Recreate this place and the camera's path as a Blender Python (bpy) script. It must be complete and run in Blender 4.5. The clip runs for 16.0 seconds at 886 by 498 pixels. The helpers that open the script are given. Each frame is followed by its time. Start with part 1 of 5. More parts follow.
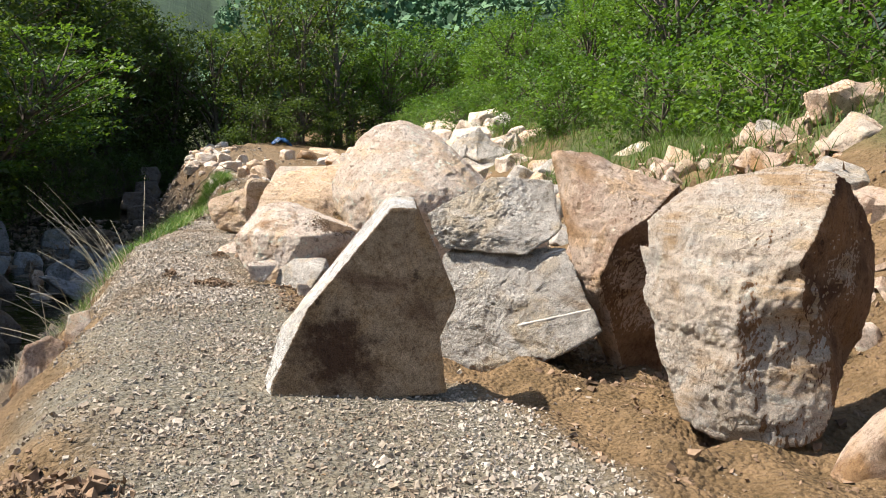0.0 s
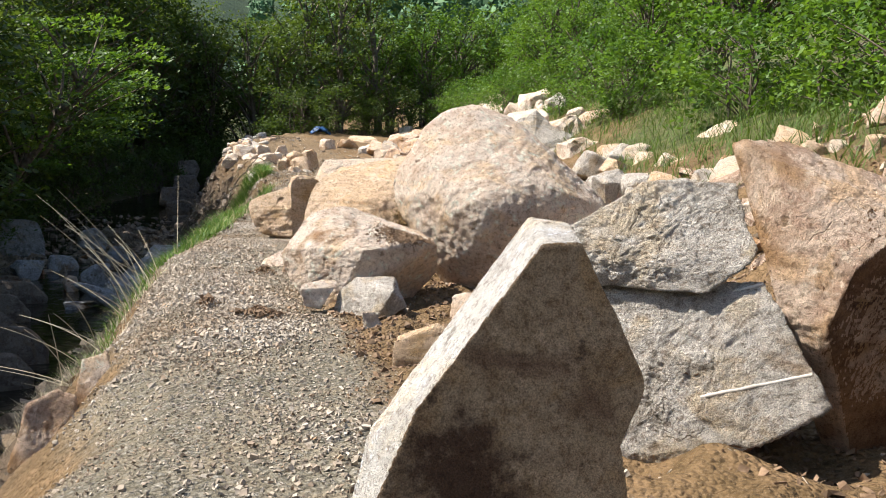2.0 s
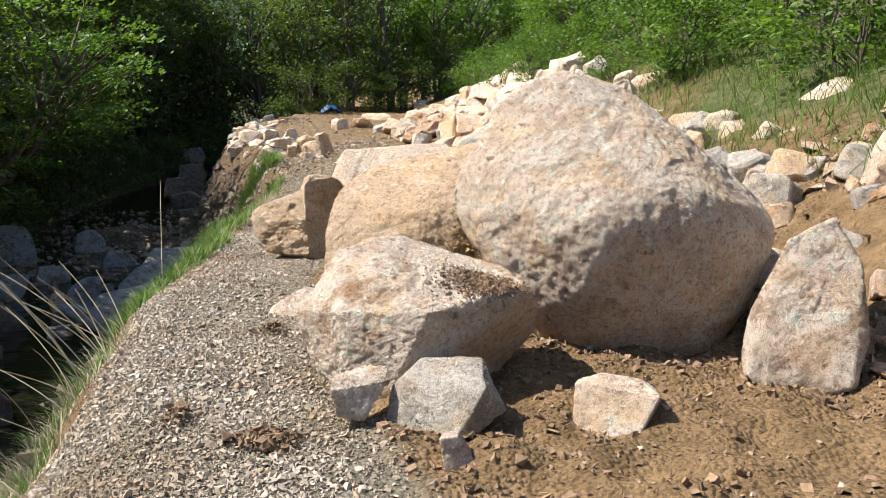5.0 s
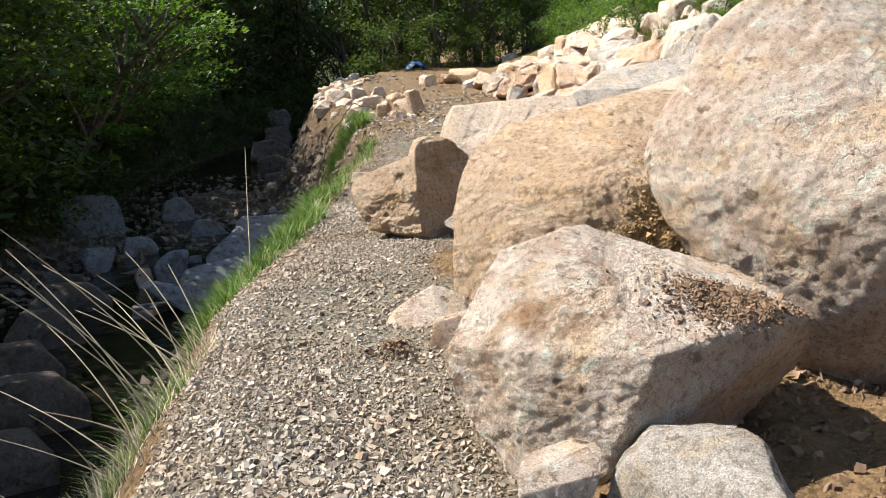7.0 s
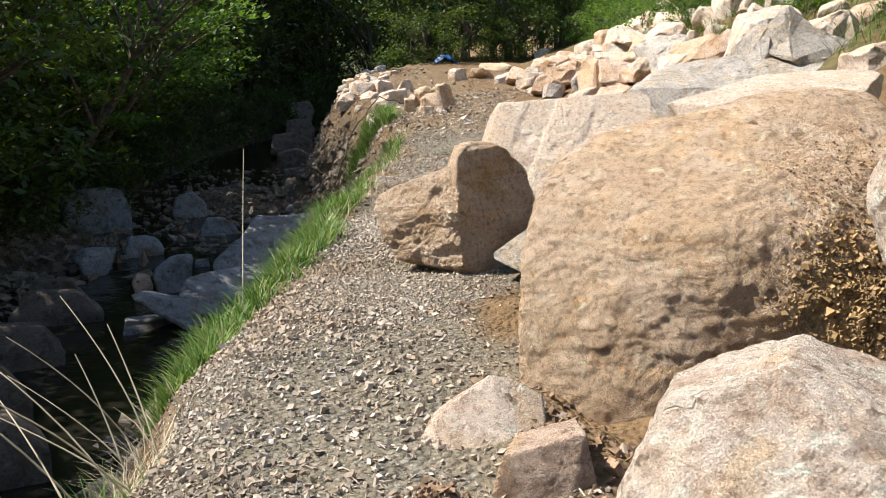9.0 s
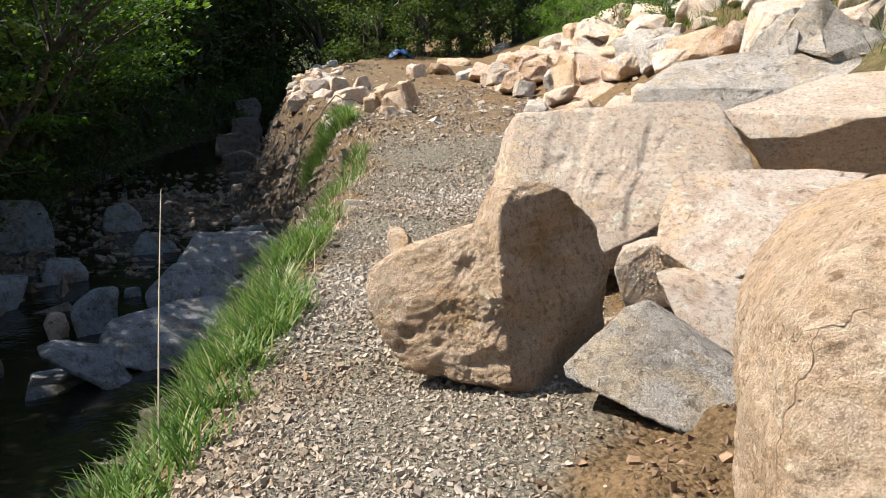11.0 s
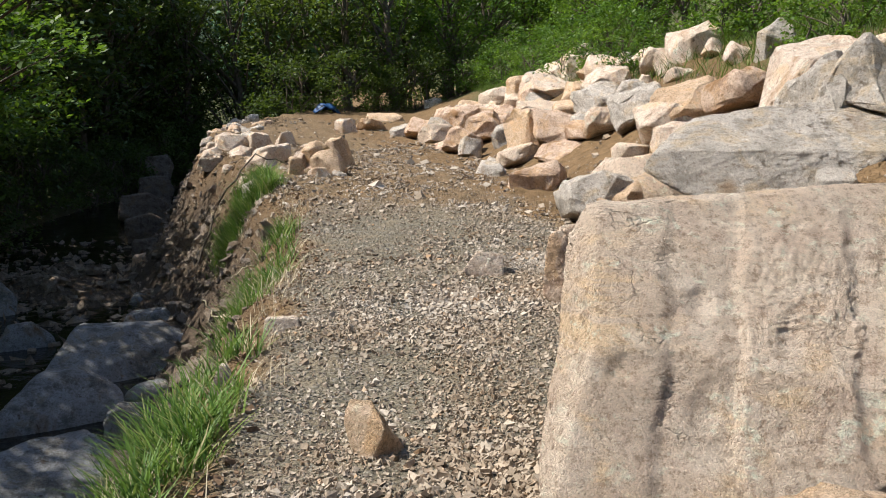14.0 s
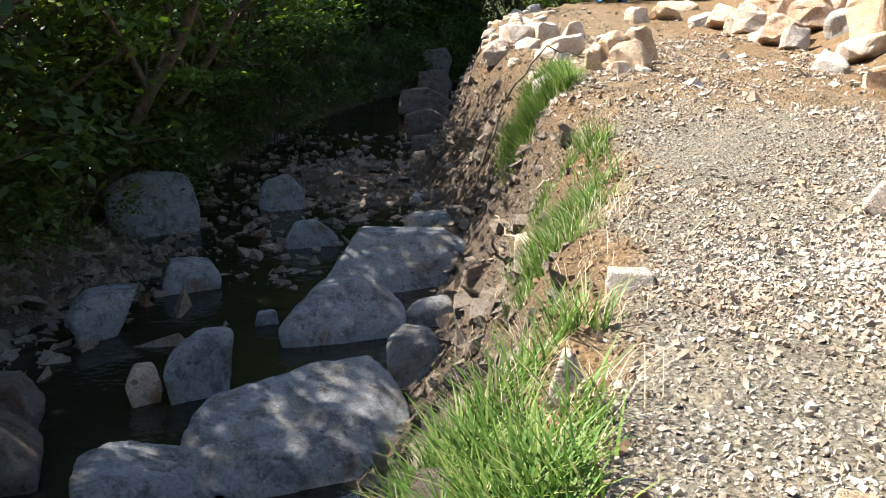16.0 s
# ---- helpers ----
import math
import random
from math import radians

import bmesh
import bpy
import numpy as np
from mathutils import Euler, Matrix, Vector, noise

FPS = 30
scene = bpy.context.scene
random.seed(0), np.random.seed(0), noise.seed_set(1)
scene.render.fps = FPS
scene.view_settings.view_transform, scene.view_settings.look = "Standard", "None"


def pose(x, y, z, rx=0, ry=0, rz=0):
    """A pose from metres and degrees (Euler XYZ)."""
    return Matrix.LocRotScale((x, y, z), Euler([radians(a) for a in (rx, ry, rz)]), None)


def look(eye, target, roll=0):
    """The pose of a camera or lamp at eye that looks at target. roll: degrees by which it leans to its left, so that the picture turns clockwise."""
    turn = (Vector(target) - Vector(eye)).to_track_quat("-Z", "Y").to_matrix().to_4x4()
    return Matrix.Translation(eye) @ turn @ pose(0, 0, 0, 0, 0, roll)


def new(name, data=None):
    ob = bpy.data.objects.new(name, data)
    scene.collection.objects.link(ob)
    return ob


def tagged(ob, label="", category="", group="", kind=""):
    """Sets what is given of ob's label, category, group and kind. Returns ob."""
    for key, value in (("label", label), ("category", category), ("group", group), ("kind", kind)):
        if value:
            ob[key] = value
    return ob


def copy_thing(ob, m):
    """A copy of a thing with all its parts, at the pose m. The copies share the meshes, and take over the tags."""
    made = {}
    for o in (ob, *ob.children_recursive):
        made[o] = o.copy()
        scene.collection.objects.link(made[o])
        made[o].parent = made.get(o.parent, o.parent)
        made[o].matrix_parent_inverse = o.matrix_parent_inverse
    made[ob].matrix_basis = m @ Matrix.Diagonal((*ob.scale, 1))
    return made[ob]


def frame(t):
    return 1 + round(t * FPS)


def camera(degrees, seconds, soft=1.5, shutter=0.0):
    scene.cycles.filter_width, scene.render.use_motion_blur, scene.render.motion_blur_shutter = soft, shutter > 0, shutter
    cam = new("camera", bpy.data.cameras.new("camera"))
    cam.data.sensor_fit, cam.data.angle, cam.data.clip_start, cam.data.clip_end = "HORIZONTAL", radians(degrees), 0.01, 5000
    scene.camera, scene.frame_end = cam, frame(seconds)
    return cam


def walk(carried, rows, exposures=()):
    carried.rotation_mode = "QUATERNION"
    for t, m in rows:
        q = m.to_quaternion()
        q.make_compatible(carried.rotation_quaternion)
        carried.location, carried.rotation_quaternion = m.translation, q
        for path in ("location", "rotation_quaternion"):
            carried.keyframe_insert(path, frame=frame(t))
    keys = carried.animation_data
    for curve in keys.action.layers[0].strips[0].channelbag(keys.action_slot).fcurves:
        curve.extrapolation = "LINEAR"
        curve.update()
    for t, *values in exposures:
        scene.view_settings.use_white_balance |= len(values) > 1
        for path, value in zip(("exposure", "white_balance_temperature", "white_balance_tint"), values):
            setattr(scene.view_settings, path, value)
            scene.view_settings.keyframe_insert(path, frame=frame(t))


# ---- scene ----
# ---- camera ----
cam = camera(55, 16.0, 1.0)
PATH = [
    (0.00, look((0.000, 0.000, 1.314), (1.517, 4.757, 1.044), 3.59)),
    (0.50, look((0.015, 0.414, 1.338), (1.393, 5.211, 1.054), 3.31)),
    (1.00, look((-0.001, 0.891, 1.397), (1.400, 5.682, 1.105), 2.79)),
    (1.50, look((0.072, 1.453, 1.435), (1.452, 6.249, 1.123), 2.66)),
    (2.00, look((0.046, 1.973, 1.469), (1.351, 6.785, 1.097), 2.14)),
    (2.50, look((0.121, 2.557, 1.527), (1.393, 7.378, 1.154), 1.05)),
    (3.00, look((0.214, 3.100, 1.580), (1.507, 7.916, 1.224), 0.23)),
    (3.20, look((0.207, 3.312, 1.595), (1.528, 8.124, 1.269), 0.18)),
    (4.25, look((0.332, 4.457, 1.702), (1.687, 9.252, 1.288), -0.44)),
    (5.30, look((0.299, 5.526, 1.766), (1.412, 10.366, 1.181), -0.52)),
    (5.50, look((0.278, 5.721, 1.773), (1.307, 10.575, 1.159), -0.48)),
    (6.00, look((0.175, 6.181, 1.775), (0.967, 11.075, 1.130), -0.65)),
    (6.50, look((0.191, 6.703, 1.751), (0.858, 11.606, 1.035), -1.63)),
    (7.00, look((0.202, 7.198, 1.754), (0.933, 12.084, 0.984), -2.07)),
    (7.50, look((0.222, 7.654, 1.750), (0.960, 12.543, 1.009), -2.03)),
    (8.00, look((0.316, 8.141, 1.792), (0.989, 13.045, 1.086), -1.28)),
    (8.50, look((0.299, 8.663, 1.782), (0.923, 13.567, 1.032), -1.11)),
    (9.00, look((0.297, 9.215, 1.797), (0.904, 14.114, 1.002), -0.66)),
    (9.20, look((0.276, 9.421, 1.812), (0.871, 14.323, 1.029), 0.27)),
    (10.25, look((0.207, 10.783, 1.896), (0.864, 15.669, 1.066), 0.34)),
    (11.30, look((0.182, 12.227, 1.996), (1.205, 17.051, 1.171), -0.26)),
    (11.50, look((0.144, 12.428, 2.021), (1.245, 17.236, 1.198), 0.53)),
    (12.00, look((0.217, 13.095, 2.047), (1.611, 17.832, 1.262), 0.22)),
    (12.50, look((0.274, 13.649, 2.064), (2.004, 18.284, 1.339), -0.61)),
    (13.00, look((0.425, 14.138, 2.120), (2.336, 18.708, 1.442), -1.16)),
    (13.50, look((0.477, 14.821, 2.107), (2.208, 19.477, 1.533), -1.06)),
    (14.00, look((0.453, 15.414, 2.099), (1.801, 20.201, 1.582), -0.57)),
    (14.50, look((0.480, 16.023, 2.116), (1.413, 20.907, 1.591), -0.39)),
    (15.00, look((0.330, 16.684, 2.105), (0.836, 21.616, 1.460), -0.81)),
    (15.50, look((0.222, 17.220, 2.081), (0.292, 22.143, 1.211), -0.89)),
    (16.00, look((0.104, 17.500, 2.070), (-0.065, 22.375, 0.972), -0.35)),
]

EXPOSURES = [(0, 1.08), (5, 1.05), (7, 1.05), (8.5, 1.01), (9.2, 1.02), (11.5, 0.96), (12, 0.96), (13.5, 0.62), (14, 0.66), (14.5, 0.88), (15.5, 1.36), (16, 1.70)]
walk(cam, PATH, EXPOSURES)

# ---- light ----
SUN_EL, SUN_X, SUN_Y = radians(53), -0.96, 0.28
world = bpy.data.worlds.new("sky")
scene.world = world
world.use_nodes = True
wn = world.node_tree.nodes
sky = wn.new("ShaderNodeTexSky")
sky.sky_type, sky.sun_disc, sky.sun_elevation = "NISHITA", False, SUN_EL
sky.sun_rotation = math.atan2(SUN_X, SUN_Y)
world.node_tree.links.new(sky.outputs[0], wn["Background"].inputs[0])
wn["Background"].inputs[1].default_value = 0.105
sun = new("sun", bpy.data.lights.new("sun", "SUN"))
sun.data.energy, sun.data.angle, sun.data.color = 5.0, radians(0.6), (1.0, 0.95, 0.89)
sun.matrix_world = look((SUN_X * 60, SUN_Y * 60, math.tan(SUN_EL) * 60), (0, 0, 0))


# ---- materials ----
def material(name, rough=0.85):
    m = bpy.data.materials.new(name)
    m.use_nodes = True
    b = m.node_tree.nodes["Principled BSDF"]
    b.inputs["Roughness"].default_value = rough
    b.inputs["Specular IOR Level"].default_value = 0.25
    return m, m.node_tree, b


def node(nt, kind, **values):
    n = nt.nodes.new(kind)
    for k, v in values.items():
        n.inputs[k].default_value = v
    return n


def coords(nt, shift=True):
    """Object coordinates, moved by a random amount for each object."""
    tc = nt.nodes.new("ShaderNodeTexCoord")
    if not shift:
        return tc.outputs["Object"]
    info = nt.nodes.new("ShaderNodeObjectInfo")
    mul = nt.nodes.new("ShaderNodeMath")
    mul.operation = "MULTIPLY"
    mul.inputs[1].default_value = 37.0
    nt.links.new(info.outputs["Random"], mul.inputs[0])
    add = nt.nodes.new("ShaderNodeVectorMath")
    nt.links.new(tc.outputs["Object"], add.inputs[0])
    nt.links.new(mul.outputs[0], add.inputs[1])
    return add.outputs[0]


def noise_tex(nt, vec, scale, detail=6.0, rough=0.6, distortion=0.0):
    n = node(nt, "ShaderNodeTexNoise", Scale=scale, Detail=detail, Roughness=rough, Distortion=distortion)
    nt.links.new(vec, n.inputs["Vector"])
    return n.outputs["Fac"]


def ramp(nt, fac, lo, hi, c0=(0, 0, 0), c1=(1, 1, 1)):
    r = nt.nodes.new("ShaderNodeValToRGB")
    r.color_ramp.elements[0].position, r.color_ramp.elements[1].position = lo, hi
    r.color_ramp.elements[0].color, r.color_ramp.elements[1].color = (*c0, 1), (*c1, 1)
    nt.links.new(fac, r.inputs[0])
    return r.outputs[0]


def mix(nt, fac, a, b, mode="MIX"):
    m = nt.nodes.new("ShaderNodeMix")
    m.data_type, m.blend_type = "RGBA", mode
    for sock, v in ((m.inputs[0], fac), (m.inputs[6], a), (m.inputs[7], b)):
        if isinstance(v, (tuple, list)):
            sock.default_value = (*v, 1)
        elif isinstance(v, (int, float)):
            sock.default_value = v
        else:
            nt.links.new(v, sock)
    return m.outputs[2]


def bumps(nt, bsdf, layers):
    """Chained bump nodes: (height socket, distance)."""
    last = None
    for h, d in layers:
        b = node(nt, "ShaderNodeBump", Strength=1.0, Distance=d)
        nt.links.new(h, b.inputs["Height"])
        if last:
            nt.links.new(last, b.inputs["Normal"])
        last = b.outputs[0]
    nt.links.new(last, bsdf.inputs["Normal"])


def rock_material(name, light, dark, stain, stain_lo=0.55, speck=0.25, layer=0.0, relief=1.0, blotch=None):
    m, nt, b = material(name, 0.9)
    v = coords(nt)
    big = noise_tex(nt, v, 1.1, 5, 0.6, 0.6)
    mid = noise_tex(nt, v, 4.0, 10, 0.72)
    patch = noise_tex(nt, v, 9.0, 8, 0.75, 0.4)
    fine = noise_tex(nt, v, 27.0, 7, 0.8)
    grain = noise_tex(nt, v, 130.0, 2, 0.6)
    wide = noise_tex(nt, v, 2.1, 4, 0.55, 0.8)
    cool = tuple(c * k for c, k in zip(light, (0.96, 0.95, 0.93)))
    warm = tuple(c * k for c, k in zip(light, (1.0, 0.90, 0.74)))
    tone = mix(nt, ramp(nt, wide, 0.40, 0.50), warm, light)
    tone = mix(nt, ramp(nt, wide, 0.54, 0.62), tone, cool)
    col = mix(nt, ramp(nt, mid, 0.40, 0.52), dark, tone)
    pale = tuple(min(0.9, c * 1.2 + 0.03) for c in light)
    col = mix(nt, ramp(nt, patch, 0.54, 0.64), col, pale)
    col = mix(nt, ramp(nt, big, stain_lo, stain_lo + 0.10), col, stain)
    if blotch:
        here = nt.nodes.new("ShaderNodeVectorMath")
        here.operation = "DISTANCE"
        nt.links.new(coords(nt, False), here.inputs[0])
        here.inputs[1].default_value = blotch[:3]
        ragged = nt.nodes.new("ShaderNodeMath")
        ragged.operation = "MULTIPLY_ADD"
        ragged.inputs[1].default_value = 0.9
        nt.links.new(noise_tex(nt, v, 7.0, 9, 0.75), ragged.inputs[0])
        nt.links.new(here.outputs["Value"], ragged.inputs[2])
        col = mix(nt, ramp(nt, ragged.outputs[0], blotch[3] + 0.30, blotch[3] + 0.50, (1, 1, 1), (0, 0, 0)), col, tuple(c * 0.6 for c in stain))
    hollow = noise_tex(nt, v, 6.5, 4, 0.6)
    pit = ramp(nt, hollow, 0.645, 0.69, (1, 1, 1), (0, 0, 0))
    col = mix(nt, mix(nt, pit, (0.75, 0.75, 0.75), (0, 0, 0)), col, tuple(c * 0.5 for c in stain))
    if layer:
        mapv = nt.nodes.new("ShaderNodeMapping")
        mapv.inputs["Scale"].default_value = (0.6, 0.6, 6.0)
        mapv.inputs["Rotation"].default_value = (0.12, 0.2, 0.0)
        nt.links.new(v, mapv.inputs[0])
        band = noise_tex(nt, mapv.outputs[0], 2.4, 9, 0.7, 0.4)
        col = mix(nt, ramp(nt, band, 0.47, 0.58), col, mix(nt, 0.35, light, stain))
    col = mix(nt, speck, col, ramp(nt, grain, 0.40, 0.58, (0.2, 0.19, 0.18), (1.0, 0.98, 0.95)), "MULTIPLY")
    col = mix(nt, 0.66, col, ramp(nt, fine, 0.39, 0.50, (0.42, 0.33, 0.26), (1.04, 1.04, 1.04)), "MULTIPLY")
    crack = nt.nodes.new("ShaderNodeTexVoronoi")
    crack.feature = "DISTANCE_TO_EDGE"
    crack.inputs["Scale"].default_value = 1.5
    warp = nt.nodes.new("ShaderNodeVectorMath")
    wn_ = node(nt, "ShaderNodeTexNoise", Scale=3.0, Detail=4.0)
    nt.links.new(v, wn_.inputs["Vector"])
    nt.links.new(v, warp.inputs[0])
    nt.links.new(wn_.outputs["Color"], warp.inputs[1])
    nt.links.new(warp.outputs[0], crack.inputs["Vector"])
    line = ramp(nt, crack.outputs["Distance"], 0.0, 0.012)
    gate = ramp(nt, big, 0.40, 0.48)
    line = mix(nt, gate, line, (1, 1, 1))
    col = mix(nt, 0.4, col, line, "MULTIPLY")
    nt.links.new(col, b.inputs["Base Color"])
    squash = nt.nodes.new("ShaderNodeMapping")
    squash.inputs["Scale"].default_value = (1.0, 1.0, 1.8)
    squash.inputs["Rotation"].default_value = (0.2, 0.25, 0.0)
    nt.links.new(v, squash.inputs[0])
    crust = ramp(nt, noise_tex(nt, squash.outputs[0], 19.0, 8, 0.72, 0.8), 0.30, 0.70)
    grit = noise_tex(nt, v, 70.0, 5, 0.72)
    layers = [(mid, 0.030 * relief), (crust, 0.022 * relief), (patch, 0.020 * relief), (fine, 0.030 * relief), (pit, 0.012), (grit, 0.016 * relief), (grain, 0.003 * relief), (line, 0.012)]
    if layer:
        layers.insert(1, (band, 0.025))
    bumps(nt, b, layers)
    return m


ROCK_PALE = rock_material("pale_granite", (0.88, 0.735, 0.60), (0.70, 0.525, 0.39), (0.52, 0.32, 0.18), 0.60)
ROCK_TAN = rock_material("tan_granite", (0.76, 0.58, 0.44), (0.56, 0.38, 0.27), (0.46, 0.27, 0.13), 0.56)
ROCK_MIXED = rock_material("grey_and_tan_granite", (0.78, 0.69, 0.59), (0.58, 0.48, 0.38), (0.58, 0.39, 0.22), 0.53, 0.3, 0.4)
ROCK_GREY = rock_material("grey_granite", (0.72, 0.66, 0.58), (0.50, 0.45, 0.38), (0.50, 0.37, 0.25), 0.62, 0.45)
ROCK_YELLOW = rock_material("yellow_layered_rock", (0.83, 0.63, 0.45), (0.64, 0.44, 0.28), (0.55, 0.35, 0.16), 0.60, 0.25, 1.0)
ROCK_SLABTAN = rock_material("tan_slab_rock", (0.85, 0.71, 0.565), (0.72, 0.56, 0.43), (0.58, 0.40, 0.26), 0.62, 0.2, 0.6)
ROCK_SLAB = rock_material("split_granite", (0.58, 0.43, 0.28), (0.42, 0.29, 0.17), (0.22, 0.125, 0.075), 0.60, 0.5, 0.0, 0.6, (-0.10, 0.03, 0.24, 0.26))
ROCK_STREAM = rock_material("wet_grey_rock", (0.37, 0.38, 0.39), (0.18, 0.18, 0.17), (0.22, 0.14, 0.075), 0.60, 0.3)


# Fresh split granite, paler still for the sun on the slab's side and top.
ROCK_FRESH_LIT = rock_material("fresh_sunlit_granite", (0.85, 0.81, 0.74), (0.68, 0.63, 0.56), (0.60, 0.48, 0.36), 0.64, 0.2)
# Rust brown, darkened further for the shade on sides facing off the sun.
ROCK_RUST_SHADE = rock_material("rusty_shaded_rock", (0.42, 0.25, 0.14), (0.27, 0.15, 0.08), (0.16, 0.08, 0.045), 0.55, 0.3)


def ground_material():
    m, nt, b = material("earth_and_gravel", 0.95)
    v = coords(nt, False)

    def mask(name):
        a = nt.nodes.new("ShaderNodeAttribute")
        a.attribute_name = name
        return a.outputs["Fac"]

    big, mid = noise_tex(nt, v, 0.5, 5, 0.6), noise_tex(nt, v, 4.0, 8, 0.7)
    fine, grain = noise_tex(nt, v, 24.0, 6, 0.7), noise_tex(nt, v, 110.0, 3, 0.6)
    vor = node(nt, "ShaderNodeTexVoronoi", Scale=26.0)
    nt.links.new(v, vor.inputs["Vector"])
    vor.inputs["Randomness"].default_value = 1.0
    sep = nt.nodes.new("ShaderNodeSeparateColor")
    nt.links.new(vor.outputs["Color"], sep.inputs[0])
    vor2 = node(nt, "ShaderNodeTexVoronoi", Scale=58.0)
    nt.links.new(v, vor2.inputs["Vector"])
    gravel = mix(nt, sep.outputs[0], (0.27, 0.22, 0.175), (0.60, 0.55, 0.48))
    gravel = mix(nt, sep.outputs[1], gravel, (0.33, 0.285, 0.235))
    gap = ramp(nt, vor.outputs["Distance"], 0.30, 0.62, (1, 1, 1), (0.35, 0.30, 0.26))
    gravel = mix(nt, 0.5, gravel, gap, "MULTIPLY")
    gravel = mix(nt, 0.5, gravel, ramp(nt, vor2.outputs["Distance"], 0.2, 0.6, (1.2, 1.2, 1.2), (0.5, 0.47, 0.44)), "MULTIPLY")
    gravel = mix(nt, ramp(nt, mid, 0.47, 0.62), gravel, (0.30, 0.24, 0.18))
    mud = mix(nt, ramp(nt, mid, 0.35, 0.65), (0.17, 0.088, 0.042), (0.33, 0.188, 0.10))
    mud = mix(nt, ramp(nt, grain, 0.55, 0.7), mud, (0.39, 0.255, 0.155))
    turf = mix(nt, ramp(nt, mid, 0.35, 0.65), (0.05, 0.075, 0.02), (0.16, 0.15, 0.06))
    bed = mix(nt, ramp(nt, fine, 0.35, 0.65), (0.05, 0.036, 0.024), (0.17, 0.125, 0.085))
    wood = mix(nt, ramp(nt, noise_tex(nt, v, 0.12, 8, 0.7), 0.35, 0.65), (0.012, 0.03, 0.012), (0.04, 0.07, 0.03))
    col = mix(nt, mask("mud"), gravel, mud)
    col = mix(nt, mask("turf"), col, turf)
    col = mix(nt, mask("bed"), col, bed)
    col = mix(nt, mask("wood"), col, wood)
    col = mix(nt, 0.35, col, ramp(nt, big, 0.3, 0.6, (0.6, 0.57, 0.55), (1, 1, 1)), "MULTIPLY")
    nt.links.new(col, b.inputs["Base Color"])
    bumps(nt, b, [(mid, 0.08), (fine, 0.02), (ramp(nt, vor.outputs["Distance"], 0.1, 0.75, (1, 1, 1), (0, 0, 0)), 0.034), (grain, 0.005)])
    return m


def plain_material(name, a, c, scale=8.0, rough=0.8, island=True, translucent=0.0):
    m, nt, b = material(name, rough)
    v = coords(nt, False)
    f = noise_tex(nt, v, scale, 4, 0.6)
    col = mix(nt, ramp(nt, f, 0.35, 0.65), a, c)
    if island:
        g = nt.nodes.new("ShaderNodeNewGeometry")
        col = mix(nt, 0.75, col, ramp(nt, g.outputs["Random Per Island"], 0.0, 1.0, (0.45, 0.45, 0.45), (1.25, 1.25, 1.25)), "MULTIPLY")
    nt.links.new(col, b.inputs["Base Color"])
    if translucent:
        t = nt.nodes.new("ShaderNodeBsdfTranslucent")
        nt.links.new(mix(nt, 1.0, col, (1.25, 1.3, 0.5), "MULTIPLY"), t.inputs["Color"])
        ms = nt.nodes.new("ShaderNodeMixShader")
        ms.inputs[0].default_value = translucent
        nt.links.new(b.outputs[0], ms.inputs[1])
        nt.links.new(t.outputs[0], ms.inputs[2])
        nt.links.new(ms.outputs[0], nt.nodes["Material Output"].inputs["Surface"])
    return m


def gravel_material():
    m, nt, b = material("crushed_stone", 0.9)
    g = nt.nodes.new("ShaderNodeNewGeometry")
    r = nt.nodes.new("ShaderNodeValToRGB")
    stops = [(0.0, (0.25, 0.20, 0.155)), (0.3, (0.36, 0.31, 0.25)), (0.7, (0.44, 0.39, 0.325)), (0.95, (0.52, 0.47, 0.40)), (1.0, (0.42, 0.29, 0.18))]
    while len(r.color_ramp.elements) < len(stops):
        r.color_ramp.elements.new(0.5)
    for e, (p, c) in zip(r.color_ramp.elements, stops):
        e.position, e.color = p, (*c, 1)
    nt.links.new(g.outputs["Random Per Island"], r.inputs[0])
    v = coords(nt, False)
    fine = noise_tex(nt, v, 60.0, 4, 0.6)
    col = mix(nt, 0.5, r.outputs[0], ramp(nt, fine, 0.3, 0.6, (0.55, 0.52, 0.48), (1, 1, 1)), "MULTIPLY")
    dust = noise_tex(nt, v, 0.9, 5, 0.6)
    col = mix(nt, 1.0, col, ramp(nt, dust, 0.36, 0.64, (0.80, 0.71, 0.60), (1.06, 1.05, 1.03)), "MULTIPLY")
    nt.links.new(col, b.inputs["Base Color"])
    bumps(nt, b, [(fine, 0.004)])
    return m


def water_material():
    m, nt, b = material("stream_water", 0.06)
    b.inputs["Base Color"].default_value = (0.012, 0.011, 0.008, 1)
    b.inputs["Specular IOR Level"].default_value = 0.35
    v = coords(nt, False)
    bumps(nt, b, [(noise_tex(nt, v, 1.6, 3, 0.5), 0.03), (noise_tex(nt, v, 8.0, 2, 0.5), 0.010)])
    return m


